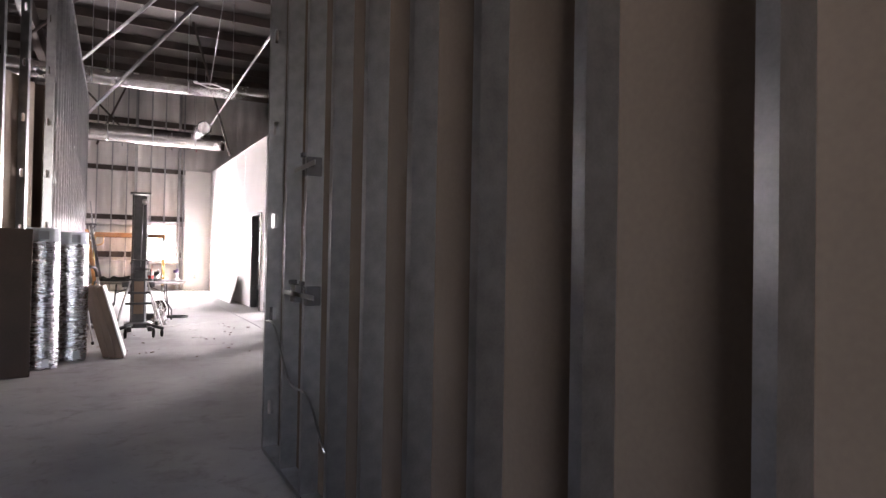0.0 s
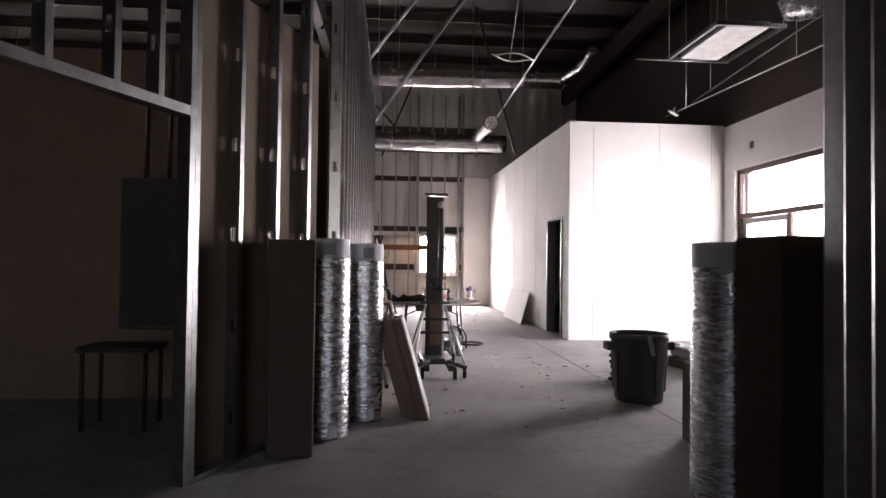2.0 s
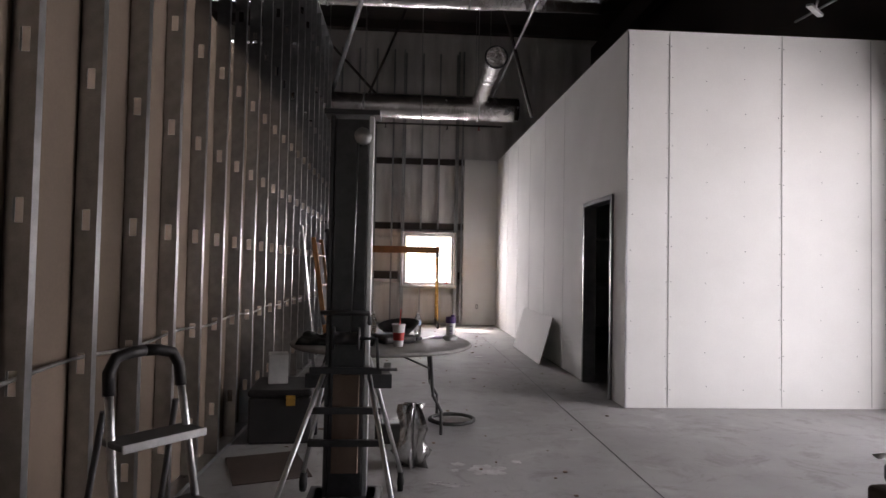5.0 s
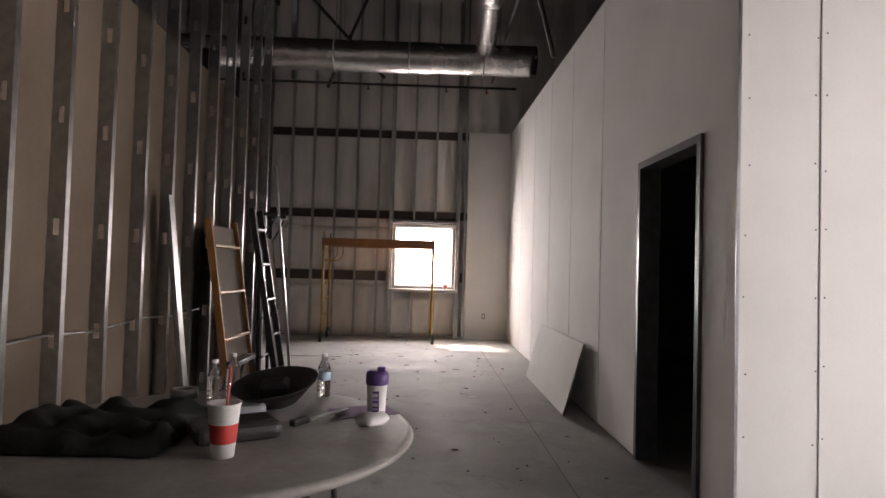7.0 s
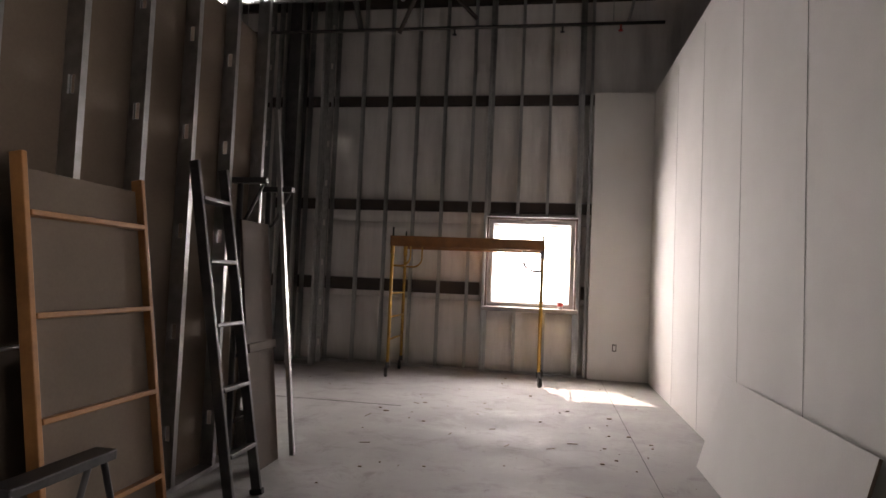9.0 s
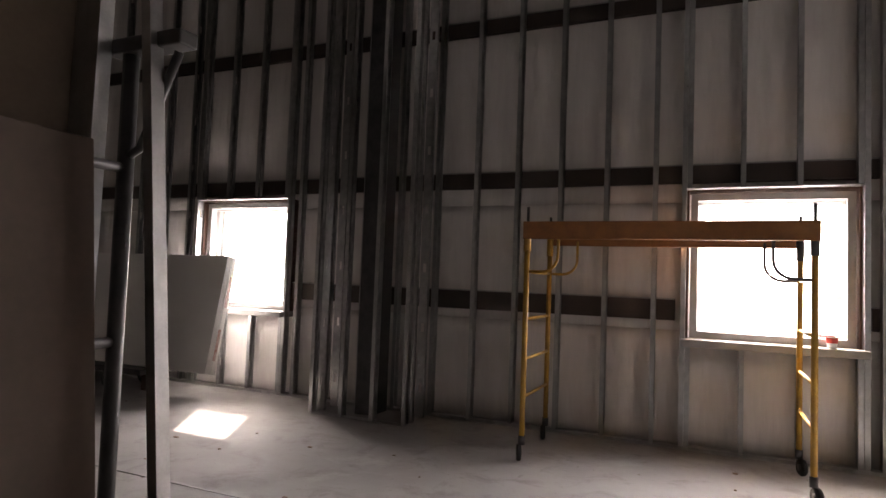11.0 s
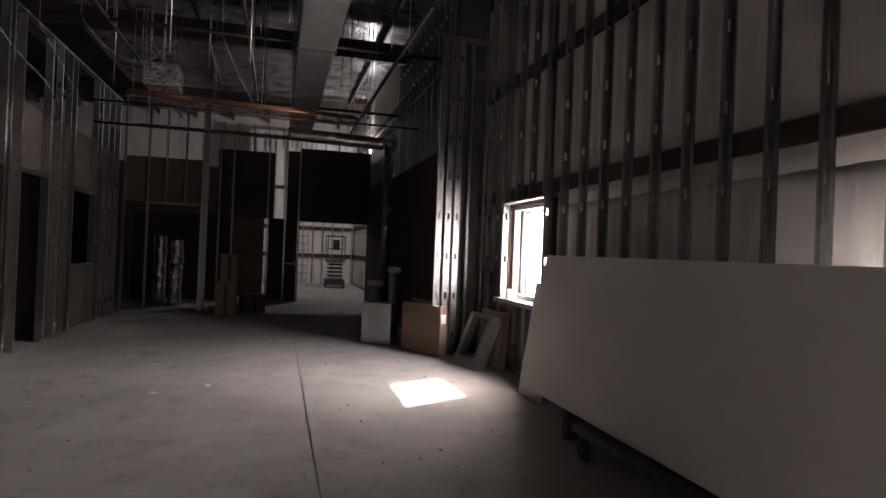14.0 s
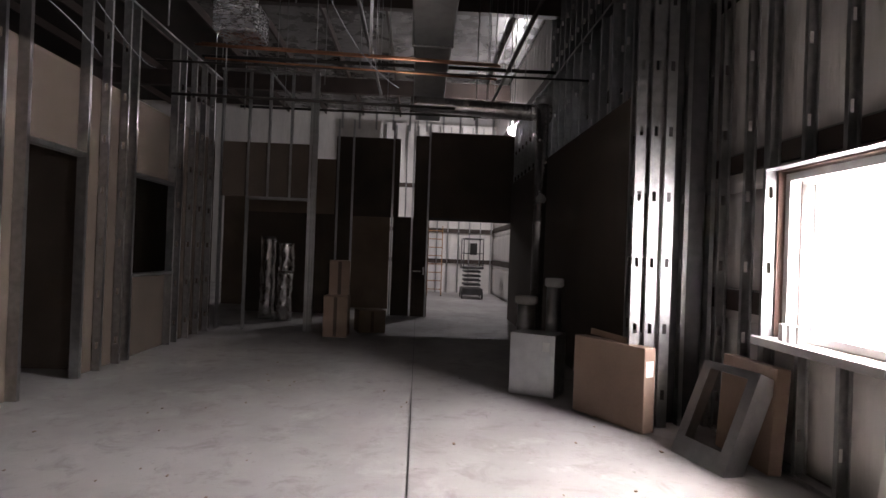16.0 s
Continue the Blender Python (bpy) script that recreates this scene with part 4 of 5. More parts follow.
def step_stool(m):
    t = thing("step_stool", "folding aluminium step stool with dark treads by the studs", "step stool", m)
    for s in (-1, 1):
        part("front_rail", tube([(s * 0.17, -0.24, 0.004), (s * 0.145, -0.06, 0.8), (s * 0.14, -0.03, 0.93)], 0.015, 10), ALU, t)
        part("rear_rail", tube([(s * 0.16, 0.2, 0.004), (s * 0.14, 0.0, 0.86)], 0.012, 10), DKSTEEL, t)
        part("foot", lathe([(0, 0), (0.02, 0), (0.02, 0.035), (0.016, 0.04), (0, 0.04)], 12), RUBBER, t, at=pose(s * 0.17, -0.24, 0.001))
        part("grip", tube([(s * 0.14, -0.03, 0.92), (s * 0.137, -0.02, 1.0), (s * 0.11, -0.015, 1.05), (s * 0.05, -0.01, 1.065), (0, -0.01, 1.067)], 0.022, 12), BLACKP, t, "black padded top rail")
    for z, y in ((0.24, -0.19), (0.5, -0.13), (0.76, -0.07)):
        tr = part("tread", soft_box(-0.16, y - 0.1, z - 0.012, 0.16, y + 0.04, z + 0.012, r=0.006), DKSTEEL, t)
        part("nosing", soft_box(-0.162, y - 0.107, z - 0.016, 0.162, y - 0.098, z + 0.014, r=0.003), ALU, tr, "bright tread nosing")
    part("cross_brace", tube([(-0.15, 0.13, 0.3), (0.15, 0.13, 0.3)], 0.009, 8), DKSTEEL, t)


step_stool(pose(0.84, 10.95, 0, 0, 0, 52))
orl = step_ladder(lean(0.86, 17.2, 8.5), 0.72, 1.8, ORANGE, 4, "orange scaffold deck frame leaning on the stud wall")
part("deck", box(-0.34, 0.004, 0.05, 0.34, 0.016, 1.74), GYPB, orl, "dull plywood deck")
step_ladder(lean(0.98, 18.15, 10), 0.32, 2.0, DKSTEEL, 5, "dark steel ladder frame leaning on the stud wall")
t = thing("leaning_stud", "spare galvanised steel stud leaning on the wall", "stud", lean(0.78, 16.15, 6.5))
part("channel", channel(0.045, 0.035, 1.9), STEEL, t)
part("end_clip", box(-0.04, -0.003, 0.02, 0.04, -0.0005, 0.07), SHEETM, t)
t = thing("leaning_stud", "long galvanised steel stud leaning at the wall end", "stud", lean(0.87, 19.12, 6))
part("channel", channel(0.02, 0.03, 2.6), STEEL, t)
part("end_clip", box(-0.018, -0.003, 0.02, 0.018, -0.0005, 0.06), SHEETM, t)
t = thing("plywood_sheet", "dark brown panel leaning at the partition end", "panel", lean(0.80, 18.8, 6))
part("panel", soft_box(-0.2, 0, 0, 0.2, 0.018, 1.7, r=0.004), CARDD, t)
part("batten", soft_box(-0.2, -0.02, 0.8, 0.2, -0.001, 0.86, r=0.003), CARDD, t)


def side_frame(m, label):
    t = thing("scaffold_bracket_frame", label, "scaffold frame", m)
    for s in (-0.22, 0.22):
        part("post", tube([(s, 0, 0), (s, 0, 1.95)], 0.021, 10), DKSTEEL, t)
    for z in (0.3, 0.75, 1.2, 1.65):
        part("rung", tube([(-0.22, 0, z), (0.22, 0, z)], 0.014, 8), DKSTEEL, t)
    for s in (-0.22, 0.22):
        part("arm", soft_box(s - 0.03, -0.2, 1.95, s + 0.03, 0.06, 1.99, r=0.005), DKSTEEL, t)
        part("gusset", tube([(s, 0, 1.68), (s, -0.05, 1.7), (s, -0.17, 1.94)], 0.012, 8), DKSTEEL, t)
    return t


side_frame(lean(0.56, 18.93, 0.6), "dark steel frame with bracket arms leaning on studs")
t = thing("sawhorse", "small dark steel stand beside the stud wall", "stand", pose(0.95, 16.75, 0))
part("top", soft_box(-0.05, -0.25, 0.58, 0.05, 0.25, 0.62, r=0.006), DKSTEEL, t)
for sx in (-1, 1):
    for sy in (-0.2, 0.2):
        part("leg", tube([(sx * 0.03, sy, 0.58), (sx * 0.18, sy * 1.1, 0.006)], 0.013, 8), DKSTEEL, t)
t = thing("tool_chest", "black tool chest with yellow latch by the studs", "tool box", pose(0.84, 13.75, 0.003, 0, 0, 5))
part("body", soft_box(-0.24, -0.3, 0, 0.24, 0.3, 0.36, r=0.02), BLACKP, t)
part("lid", soft_box(-0.245, -0.305, 0.362, 0.245, 0.305, 0.42, r=0.02), BLACKP, t)
part("latch", box(0.05, -0.313, 0.3, 0.12, -0.3005, 0.38), YELLOW, t)
t = thing("white_carton", "small white carton on a tool chest", "box", pose(0.78, 13.8, 0.424, 0, 0, 12))
part("body", soft_box(-0.08, -0.1, 0, 0.08, 0.1, 0.24, r=0.006), PAPER, t)
t = thing("floor_cardboard", "flat cardboard offcut lying on the floor", "cardboard", pose(0.9, 12.9, 0.004, 0, 0, 20))
part("sheet", box(-0.25, -0.3, 0, 0.25, 0.3, 0.006), CARDD, t)

# side room behind the skewed doorway
t = thing("electrical_panel", "dark metal electrical panel on the far boards", "panel", pose(-1.3, 10.12, 1.41))
part("cabinet", soft_box(-0.31, -0.06, -0.72, 0.31, 0.07, 0.72, r=0.008), DKSTEEL, t)
part("door", soft_box(-0.28, -0.075, -0.69, 0.28, -0.062, 0.69, r=0.004), BLACKP, t)
part("latch", soft_box(0.2, -0.087, -0.06, 0.23, -0.076, 0.06, r=0.003), ALU, t)
part("conduit", tube([(0.1, 0.0, 0.721), (0.1, 0.0, 1.98)], 0.014, 8), STEEL, t)
part("conduit", tube([(-0.12, 0.0, 0.721), (-0.12, 0.0, 1.98)], 0.014, 8), STEEL, t)
t = thing("saw_stand", "dark low work stand in the side room", "stand", pose(-1.2, 9.2, 0))
part("top", soft_box(-0.28, -0.2, 0.62, 0.28, 0.2, 0.66, r=0.006), BLACKP, t)
for sx in (-0.24, 0.24):
    for sy in (-0.16, 0.16):
        part("leg", tube([(sx, sy, 0.62), (sx, sy, 0.004)], 0.018, 8), BLACKP, t)

# electrical boxes and cables on the start partition
for y, z in ((4.3, 1.07), (4.08, 1.07), (4.1, 1.75)):
    t = thing("junction_box", "small steel junction box fixed between studs", "junction box", pose(2.085, y, z))
    part("box", soft_box(-0.04, -0.05, -0.05, 0.04, 0.05, 0.05, r=0.004), DKSTEEL, t)
    part("bracket", box(-0.047, -0.2, -0.012, -0.0405, 0.2, 0.012), STEEL, t)
    part("clip", soft_box(-0.06, -0.02, 0.0505, -0.02, 0.02, 0.075, r=0.004), BLACKP, t)
part("conduit", tube([(2.033, 4.88 - 0.05 * k, 0.86 - 0.018 * k + 0.06 * math.sin(k * 0.4)) for k in range(26)], 0.006, 6), STEEL, p2, "thin pale cable")

# gypsum sheet leaning on the box room
t = thing("leaning_gypsum_sheet", "cut gypsum sheet leaning against the white wall", "gypsum board", pose(3.84, 17.55, 0.004, 0, 0, 0))
m = pose(0, 0, 0, 0, 15.5, 0)
part("sheet", soft_box(-0.013, 0, 0, 0, 2.2, 0.72, r=0.003), GYP, t, at=m)
part("paper_edge", box(-0.0135, -0.002, 0.002, 0.0005, -0.0002, 0.718), GYPB, t, at=m)
t = thing("wall_outlet", "open electrical outlet box in the white board", "outlet", pose(3.63, 23.818, 0.467))
part("box", box(-0.03, -0.004, -0.05, 0.03, 0.02, 0.05), BLACKP, t)
part("yoke", box(-0.018, -0.012, -0.035, 0.018, -0.0045, 0.035), WHITEB, t)
t = thing("wall_outlet", "open electrical box high on the east wall", "outlet", pose(6.998, 13.9, 3.42))
part("box", box(-0.004, -0.05, -0.06, 0.02, 0.05, 0.06), BLACKP, t)


# ---- scaffold by the window ----
def scaffold():
    t = thing("rolling_scaffold", "yellow steel rolling scaffold with worn paint", "scaffold")
    for x, s in ((0.59, 1), (2.59, -1)):
        for y, low in ((22.82, 0), (23.58, 1)):
            part("post", tube([(x, y, 0.14), (x, y, 1.86)], 0.022, 12), YELLOW, t)
            part("pin", tube([(x, y, 1.86), (x, y, 2.02)], 0.012, 8), DKSTEEL, t, "dark steel stacking pin")
            part("caster_stem", tube([(x, y, 0.13), (x, y, 0.2)], 0.028, 10), DKSTEEL, t)
            wheel(t, x - 0.02 * s, y, 0.066, 0.065, 20)
            part("arm", tube([(x, y, 1.5)] + [(x + s * (0.12 + 0.13 * math.sin(a)), y, 1.63 - 0.13 * math.cos(a)) for a in np.linspace(0, 1.5, 7)] + [(x + s * 0.25, y, 1.80)], 0.012, 8), YELLOW if s > 0 else DKSTEEL, t)
            part("sleeve", tube([(x, y, 1.66), (x, y, 1.9)], 0.03, 10), YELLOW if s > 0 else DKSTEEL, t)
        for z in (0.5, 0.8, 1.12, 1.5):
            part("rung", tube([(x, 22.82, z), (x, 23.58, z)], 0.013, 8), YELLOW, t)
    for y in (22.80, 23.6):
        part("side_rail", soft_box(0.56, y - 0.02, 1.76, 2.62, y + 0.02, 1.9, r=0.006), RAILO, t)
    part("deck", box(0.62, 22.83, 1.86, 2.56, 23.57, 1.885), WOODB, t, "worn plywood deck")


scaffold()
t = thing("sill_cup", "small white cup with red mark on sill", "cup", pose(2.86, 23.93, 0.972))
part("cup", lathe([(0, 0), (0.035, 0), (0.045, 0.09), (0, 0.09)], 18), PAPER, t)
part("mark", lathe([(0.0405, 0.04), (0.046, 0.085)], 18), RED, t)
part("tab", box(-0.09, -0.02, 0.088, 0.02, 0.02, 0.1), RED, t)
for x, w in ((-9.75, 0.06), (-9.55, 0.04), (-9.66, 0.05)):
    t = thing("sill_carton", "small pale container on the window sill", "container", pose(x, 23.93, 0.972))
    part("body", soft_box(-w / 2, -0.03, 0, w / 2, 0.03, 0.13, r=0.006), PAPER, t)

# ---- sheet stack on a dolly ----
st = thing("gypsum_board_stack", "stack of long gypsum sheets leaning on a cart", "gypsum board", pose(-7.5, 23.2, 0.285, -11, 0, 0))
rng = random.Random(5)
for k in range(8):
    o = rng.uniform(-0.015, 0.015)
    part("sheet", box(o, 0.02 * k, 0, 4.4 + o, 0.02 * k + 0.0165, 1.33), GYP if k == 0 or k % 3 else PAPER, st)
part("end_tape", box(4.418, 0.06, 0.15, 4.421, 0.1, 0.5), mat("faded_red_tape", (0.42, 0.20, 0.18), (0.55, 0.45, 0.43), rough=0.8, scale=30) if not bpy.data.materials.get("faded_red_tape") else bpy.data.materials["faded_red_tape"], st, "faded red end tape")
part("end_tape", box(4.418, 0.08, 0.75, 4.421, 0.11, 1.1), mat("faded_red_tape", (0.42, 0.20, 0.18), (0.55, 0.45, 0.43), rough=0.8, scale=30) if not bpy.data.materials.get("faded_red_tape") else bpy.data.materials["faded_red_tape"], st, "faded red end tape")
d = thing("board_cart", "low dark steel board cart with rubber wheels", "cart", pose(-5.05, 23.3, 0))
part("deck", soft_box(-1.1, -0.2, 0.2, 1.1, 0.4, 0.262, r=0.006), DKSTEEL, d)
for s in (-0.9, 0.9):
    part("upright", tube([(s, 0.42, 0.25), (s, 0.5, 1.3)], 0.02, 8), DKSTEEL, d)
for s in (-0.95, 0.52):
    for yy in (-0.16, 0.34):
        wheel(d, s, yy, 0.085, 0.083, 90)
        part("caster_fork", box(s - 0.03, yy - 0.03, 0.16, s + 0.03, yy + 0.03, 0.199), DKSTEEL, d)
for s in (-1.5, 1.0):
    t = thing("timber_block", "timber block under the sheet stack", "block", pose(-5.05 + s, 23.28, 0.003))
    part("block", soft_box(-0.045, -0.04, 0, 0.045, 0.22, 0.262, r=0.005), CARDD, t)
t = thing("narrow_gypsum_sheet", "narrow white gypsum offcut leaning at the window", "gypsum board", pose(-8.3, 23.52, 0.004, -8))
part("sheet", soft_box(0, 0, 0, 0.62, 0.014, 1.28, r=0.003), GYP, t)

# ---- hall ----
t = thing("sheet_metal_box", "grey sheet metal plenum box standing on floor", "metal box", pose(-12.1, 22.52, 0.004, 0, 0, 60))
part("body", soft_box(-0.26, -0.2, 0, 0.26, 0.2, 0.68, r=0.004), SHEETM, t)
part("label", box(0.12, -0.2035, 0.5, 0.2, -0.2005, 0.6), PAPER, t)
t = thing("cardboard_carton", "large flat brown cardboard carton with torn top", "box", pose(-10.98, 23.0, 0.004, 0, 0, 27))
part("body", soft_box(-0.46, -0.05, 0, 0.46, 0.09, 0.76, r=0.006), CARD, t)
part("flap", box(-0.38, -0.045, 0.762, 0.1, -0.04, 0.82), CARD, t, at=pose(0, 0, 0, -6, 4, 0))
part("label", box(0.462, -0.03, 0.5, 0.464, 0.06, 0.64), PAPER, t)
t = thing("duct_section", "galvanised open duct frame leaning on studs", "duct", pose(-10.12, 23.24, 0.004, -22, 0, 12))
bm = bmesh.new()
for c in ((0, 0, 0, 0.62, 0.012, 0.16), (0, 0.0, 0.16, 0.1, 0.012, 0.8), (0.52, 0.0, 0.16, 0.62, 0.012, 0.8), (0.1, 0.0, 0.74, 0.52, 0.012, 0.8), (0, 0.012, 0, 0.008, 0.16, 0.8), (0.612, 0.012, 0, 0.62, 0.16, 0.8), (0.008, 0.012, 0.792, 0.612, 0.16, 0.8), (0.008, 0.012, 0, 0.612, 0.16, 0.008)):
    bm_box(bm, *c)
part("frame", bm, SHEETM, t)
t = thing("cardboard_carton", "brown cardboard carton standing behind a duct frame", "box", pose(-9.93, 23.74, 0.004, -4, 0, 3))
part("body", soft_box(-0.36, -0.03, 0, 0.36, 0.08, 0.78, r=0.006), CARD, t)
for k, (x, y, h, r) in enumerate(((-15.0, 23.05, 4.1, 0.1), (-13.5, 23.0, 1.25, 0.1), (-14.2, 22.75, 0.95, 0.13))):
    t = thing("duct_pipe", "tall round foil-wrapped duct standing by the partition" if k == 0 else "short round metal duct section standing on floor", "duct", pose(x, y, 0.003), "round duct sections")
    part("pipe", lathe([(r, 0), (r, h * 0.5), (r * 1.05, h * 0.5 + 0.01), (r * 1.05, h * 0.5 + 0.06), (r, h * 0.5 + 0.07), (r, h), (r * 0.92, h), (r * 0.92, 0.01), (r, 0)], 22), FOILD if k == 0 else SHEETM, t)
    part("collar", lathe([(r * 1.06, h - 0.12), (r * 1.3, h - 0.1), (r * 1.3, h - 0.01), (r * 1.06, h)], 22), PAPER if k else SHEETM, t)
for k, (x, y, w, h) in enumerate(((-16.15, 19.72, 0.42, 0.72), (-16.2, 19.74, 0.36, 0.62), (-16.9, 20.25, 0.5, 0.42))):
    t = thing("carton", "closed brown cardboard carton stacked in the hall", "box", pose(x, y, 0.724 if k == 1 else 0.003, 0, 0, 8 * k), "cartons by the stud post")
    part("body", soft_box(-w / 2, -w / 2, 0, w / 2, w / 2, h, r=0.008), CARD if k < 2 else GYPB, t)
    part("tape", box(w / 2, -0.03, 0.02, w / 2 + 0.002, 0.03, h - 0.02), CARDD, t)
for k, (x, y, h) in enumerate(((-18.4, 17.95, 1.75), (-18.2, 18.35, 1.0), (-18.25, 18.36, 0.6))):
    t = thing("foil_flex_duct", "crumpled foil flexible duct piled beyond the opening", "duct", pose(x, y, 1.03 if k == 2 else 0.003), "foil ducts beyond the opening")
    part("duct", lathe([(0, 0)] + [(0.15 + 0.012 * (i % 2), h * i / 24) for i in range(25)] + [(0, h)], 20, 0.04, k * 3), FOILD, t)
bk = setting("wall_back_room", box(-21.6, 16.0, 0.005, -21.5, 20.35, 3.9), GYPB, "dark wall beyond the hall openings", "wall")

part("door_handle", tube([(-19.76, 21.02, 1.08), (-19.74, 21.02, 1.08), (-19.74, 21.2, 1.08)], 0.014, 8), ALU, fw)
part("door_closer", soft_box(-19.79, 21.24, 1.0, -19.75, 21.28, 1.18, r=0.006), ALU, fw)
# room beyond the double doorway
rw = setting("wall_far_room", box(-29.1, 19.5, 0.005, -29.0, 24.0, 6.5), VINYL, "pale insulated wall of the far room", "wall")
for yy in np.arange(19.7, 24.0, 0.42):
    shared("stud", stud_mesh(6.4, 0.092, holes=False), rw, pose(-28.9, yy, 0.005, 0, 0, 90))
for z in (1.22, 2.4, 4.1):
    part("girt", box(-28.99, 19.5, z - 0.08, -28.93, 24.0, z + 0.08), GIRT, rw)
step_ladder(pose(-26.9, 21.72, 0.005, -6, 0, 90), 0.5, 2.5, ORANGE, 8, "tall orange step ladder standing in the far room")
c = thing("scissor_cart", "dark wheeled lift cart standing in the far room", "cart", pose(-26.5, 23.0, 0))
part("chassis", soft_box(-0.6, -0.35, 0.14, 0.6, 0.35, 0.36, r=0.02), DKSTEEL, c)
for z in (0.45, 0.6, 0.75, 0.9):
    part("scissor_arm", soft_box(-0.5, -0.28, z, 0.5, 0.28, z + 0.06, r=0.01), DKSTEEL, c)
part("platform", soft_box(-0.6, -0.36, 1.02, 0.6, 0.36, 1.1, r=0.01), DKSTEEL, c)
for sx in (-0.57, 0.57):
    for sy in (-0.33, 0.33):
        part("rail_post", tube([(sx, sy, 1.1), (sx, sy, 2.05)], 0.018, 8), DKSTEEL, c)
        wheel(c, sx * 0.8, sy * 1.05, 0.14, 0.138, 90)
for z in (1.55, 2.05):
    part("guard_rail", tube([(-0.57, -0.33, z), (0.57, -0.33, z), (0.57, 0.33, z), (-0.57, 0.33, z), (-0.57, -0.33, z)], 0.016, 8), DKSTEEL, c)
part("control_box", soft_box(0.4, -0.12, 1.5, 0.58, 0.12, 1.9, r=0.02), BLACKP, c)
t = thing("work_lamp", "bright bare work lamp hanging in the far space", "lamp", pose(-24.85, 24.0 - 0.02, 5.58))
part("bulb", lathe([(0, -0.14), (0.09, -0.1), (0.12, 0), (0.08, 0.08), (0, 0.09)], 16), LAMPM, t)
part("cord", tube([(0, 0, 0.08), (0, 0, 1.82)], 0.008, 6), BLACKP, t)


# ---- overhead: ducts, pipes, lights, cables ----
def duct(name, label, pts, r, material=FOILD, bands=()):
    t = thing(name, label, "duct")
    dense = []
    for a, b in zip(pts, pts[1:]):
        a, b = Vector(a), Vector(b)
        n = max(2, int((b - a).length / 0.12))
        dense += [a.lerp(b, k / n) for k in range(n)]
    dense.append(Vector(pts[-1]))
    rad = [r * (1 + 0.07 * noise.noise(p * 4.0)) for p in dense]
    part("duct_body", tube(dense, rad, 22), material, t)
    for q in bands:
        part("hanger", tube([(q[0], q[1], q[2] + r), (q[0], q[1], 7.405)], 0.008, 6), STEEL, t)
        ring = [(q[0], q[1] + (r + 0.015) * math.cos(a), q[2] + (r + 0.015) * math.sin(a)) for a in np.linspace(0, 2 * math.pi, 25)]
        part("strap", tube(ring, 0.012, 6, False), STEEL, t)
    return t


duct("foil_duct", "large foil-wrapped round duct hung under the roof", [(-2.4, 21.45, 4.8), (4.15, 21.45, 4.8)], 0.25, bands=((0.9, 21.45, 4.8), (2.1, 21.45, 4.8), (3.3, 21.45, 4.8)))
duct("branch_duct", "foil-wrapped branch duct with an open end", [(3.32, 21.3, 4.95), (3.2, 19.3, 4.72), (3.05, 17.1, 4.4)], 0.15)
t = thing("duct_damper", "dark open end ring of a branch duct", "duct", pose(3.05, 17.1, 4.4))
part("ring", tube([(0.155 * math.cos(a), -0.01, 0.155 * math.sin(a)) for a in np.linspace(0, 2 * math.pi, 25)], 0.014, 6, False), DKSTEEL, t)
duct("foil_duct", "long foil-wrapped duct running across under roof", [(-2.4, 17.4, 5.35), (4.75, 17.7, 5.55)], 0.19, bands=((0.6, 17.5, 5.43), (2.7, 17.6, 5.5)))
duct("duct_elbow", "thin foil duct rising from the long duct", [(4.7, 17.7, 5.55), (4.95, 16.7, 5.6), (5.0, 16.2, 5.75)], 0.09)
duct("hall_duct", "foil-wrapped duct crossing the hall under roof", [(-15.6, 20.9, 4.05), (-15.6, 23.3, 3.98)], 0.14, bands=((-15.6, 22.2, 4.01),))
t = thing("main_duct", "large dull metal duct running along the hall", "duct")
part("duct_body", soft_box(-19.0, 20.95, 4.5, -8.2, 21.5, 4.95, r=0.02), mat("dull_duct_wrap", (0.30, 0.30, 0.30), (0.2, 0.2, 0.2), rough=0.45, metal=0.7, scale=5), t)
for x in (-17, -14, -11, -9):
    part("flange", soft_box(x, 20.93, 4.48, x + 0.05, 21.52, 4.97, r=0.005), STEEL, t)
    part("hanger", tube([(x, 20.94, 4.5), (x, 20.94, 7.405)], 0.01, 6), STEEL, t)
t = thing("duct_box", "foil-wrapped square duct fitting hung under roof", "duct", pose(-13.0, 18.8, 4.33))
part("box", soft_box(-0.3, -0.27, -0.18, 0.3, 0.27, 0.2, r=0.03, seg=3), FOIL, t)
part("hanger", tube([(0, 0, 0.2), (0, 0, 3.08)], 0.01, 6), STEEL, t)
for k, (y0, z) in enumerate(((0, 4.08), (0.02, 4.13), (0.0, 4.18), (0.03, 4.02))):
    t = thing("copper_pipe", "copper pipe run crossing the hall", "pipe", None, "copper pipes")
    part("pipe", tube([(-13.1 - 0.12 * k, 18.2, z), (-13.1 - 0.12 * k, 22.1, z - 0.1)], 0.014, 8), COPPER, t)
    part("hanger", tube([(-13.1 - 0.12 * k, 20.4, z - 0.05), (-13.1 - 0.12 * k, 20.4, 7.405)], 0.006, 6), STEEL, t)
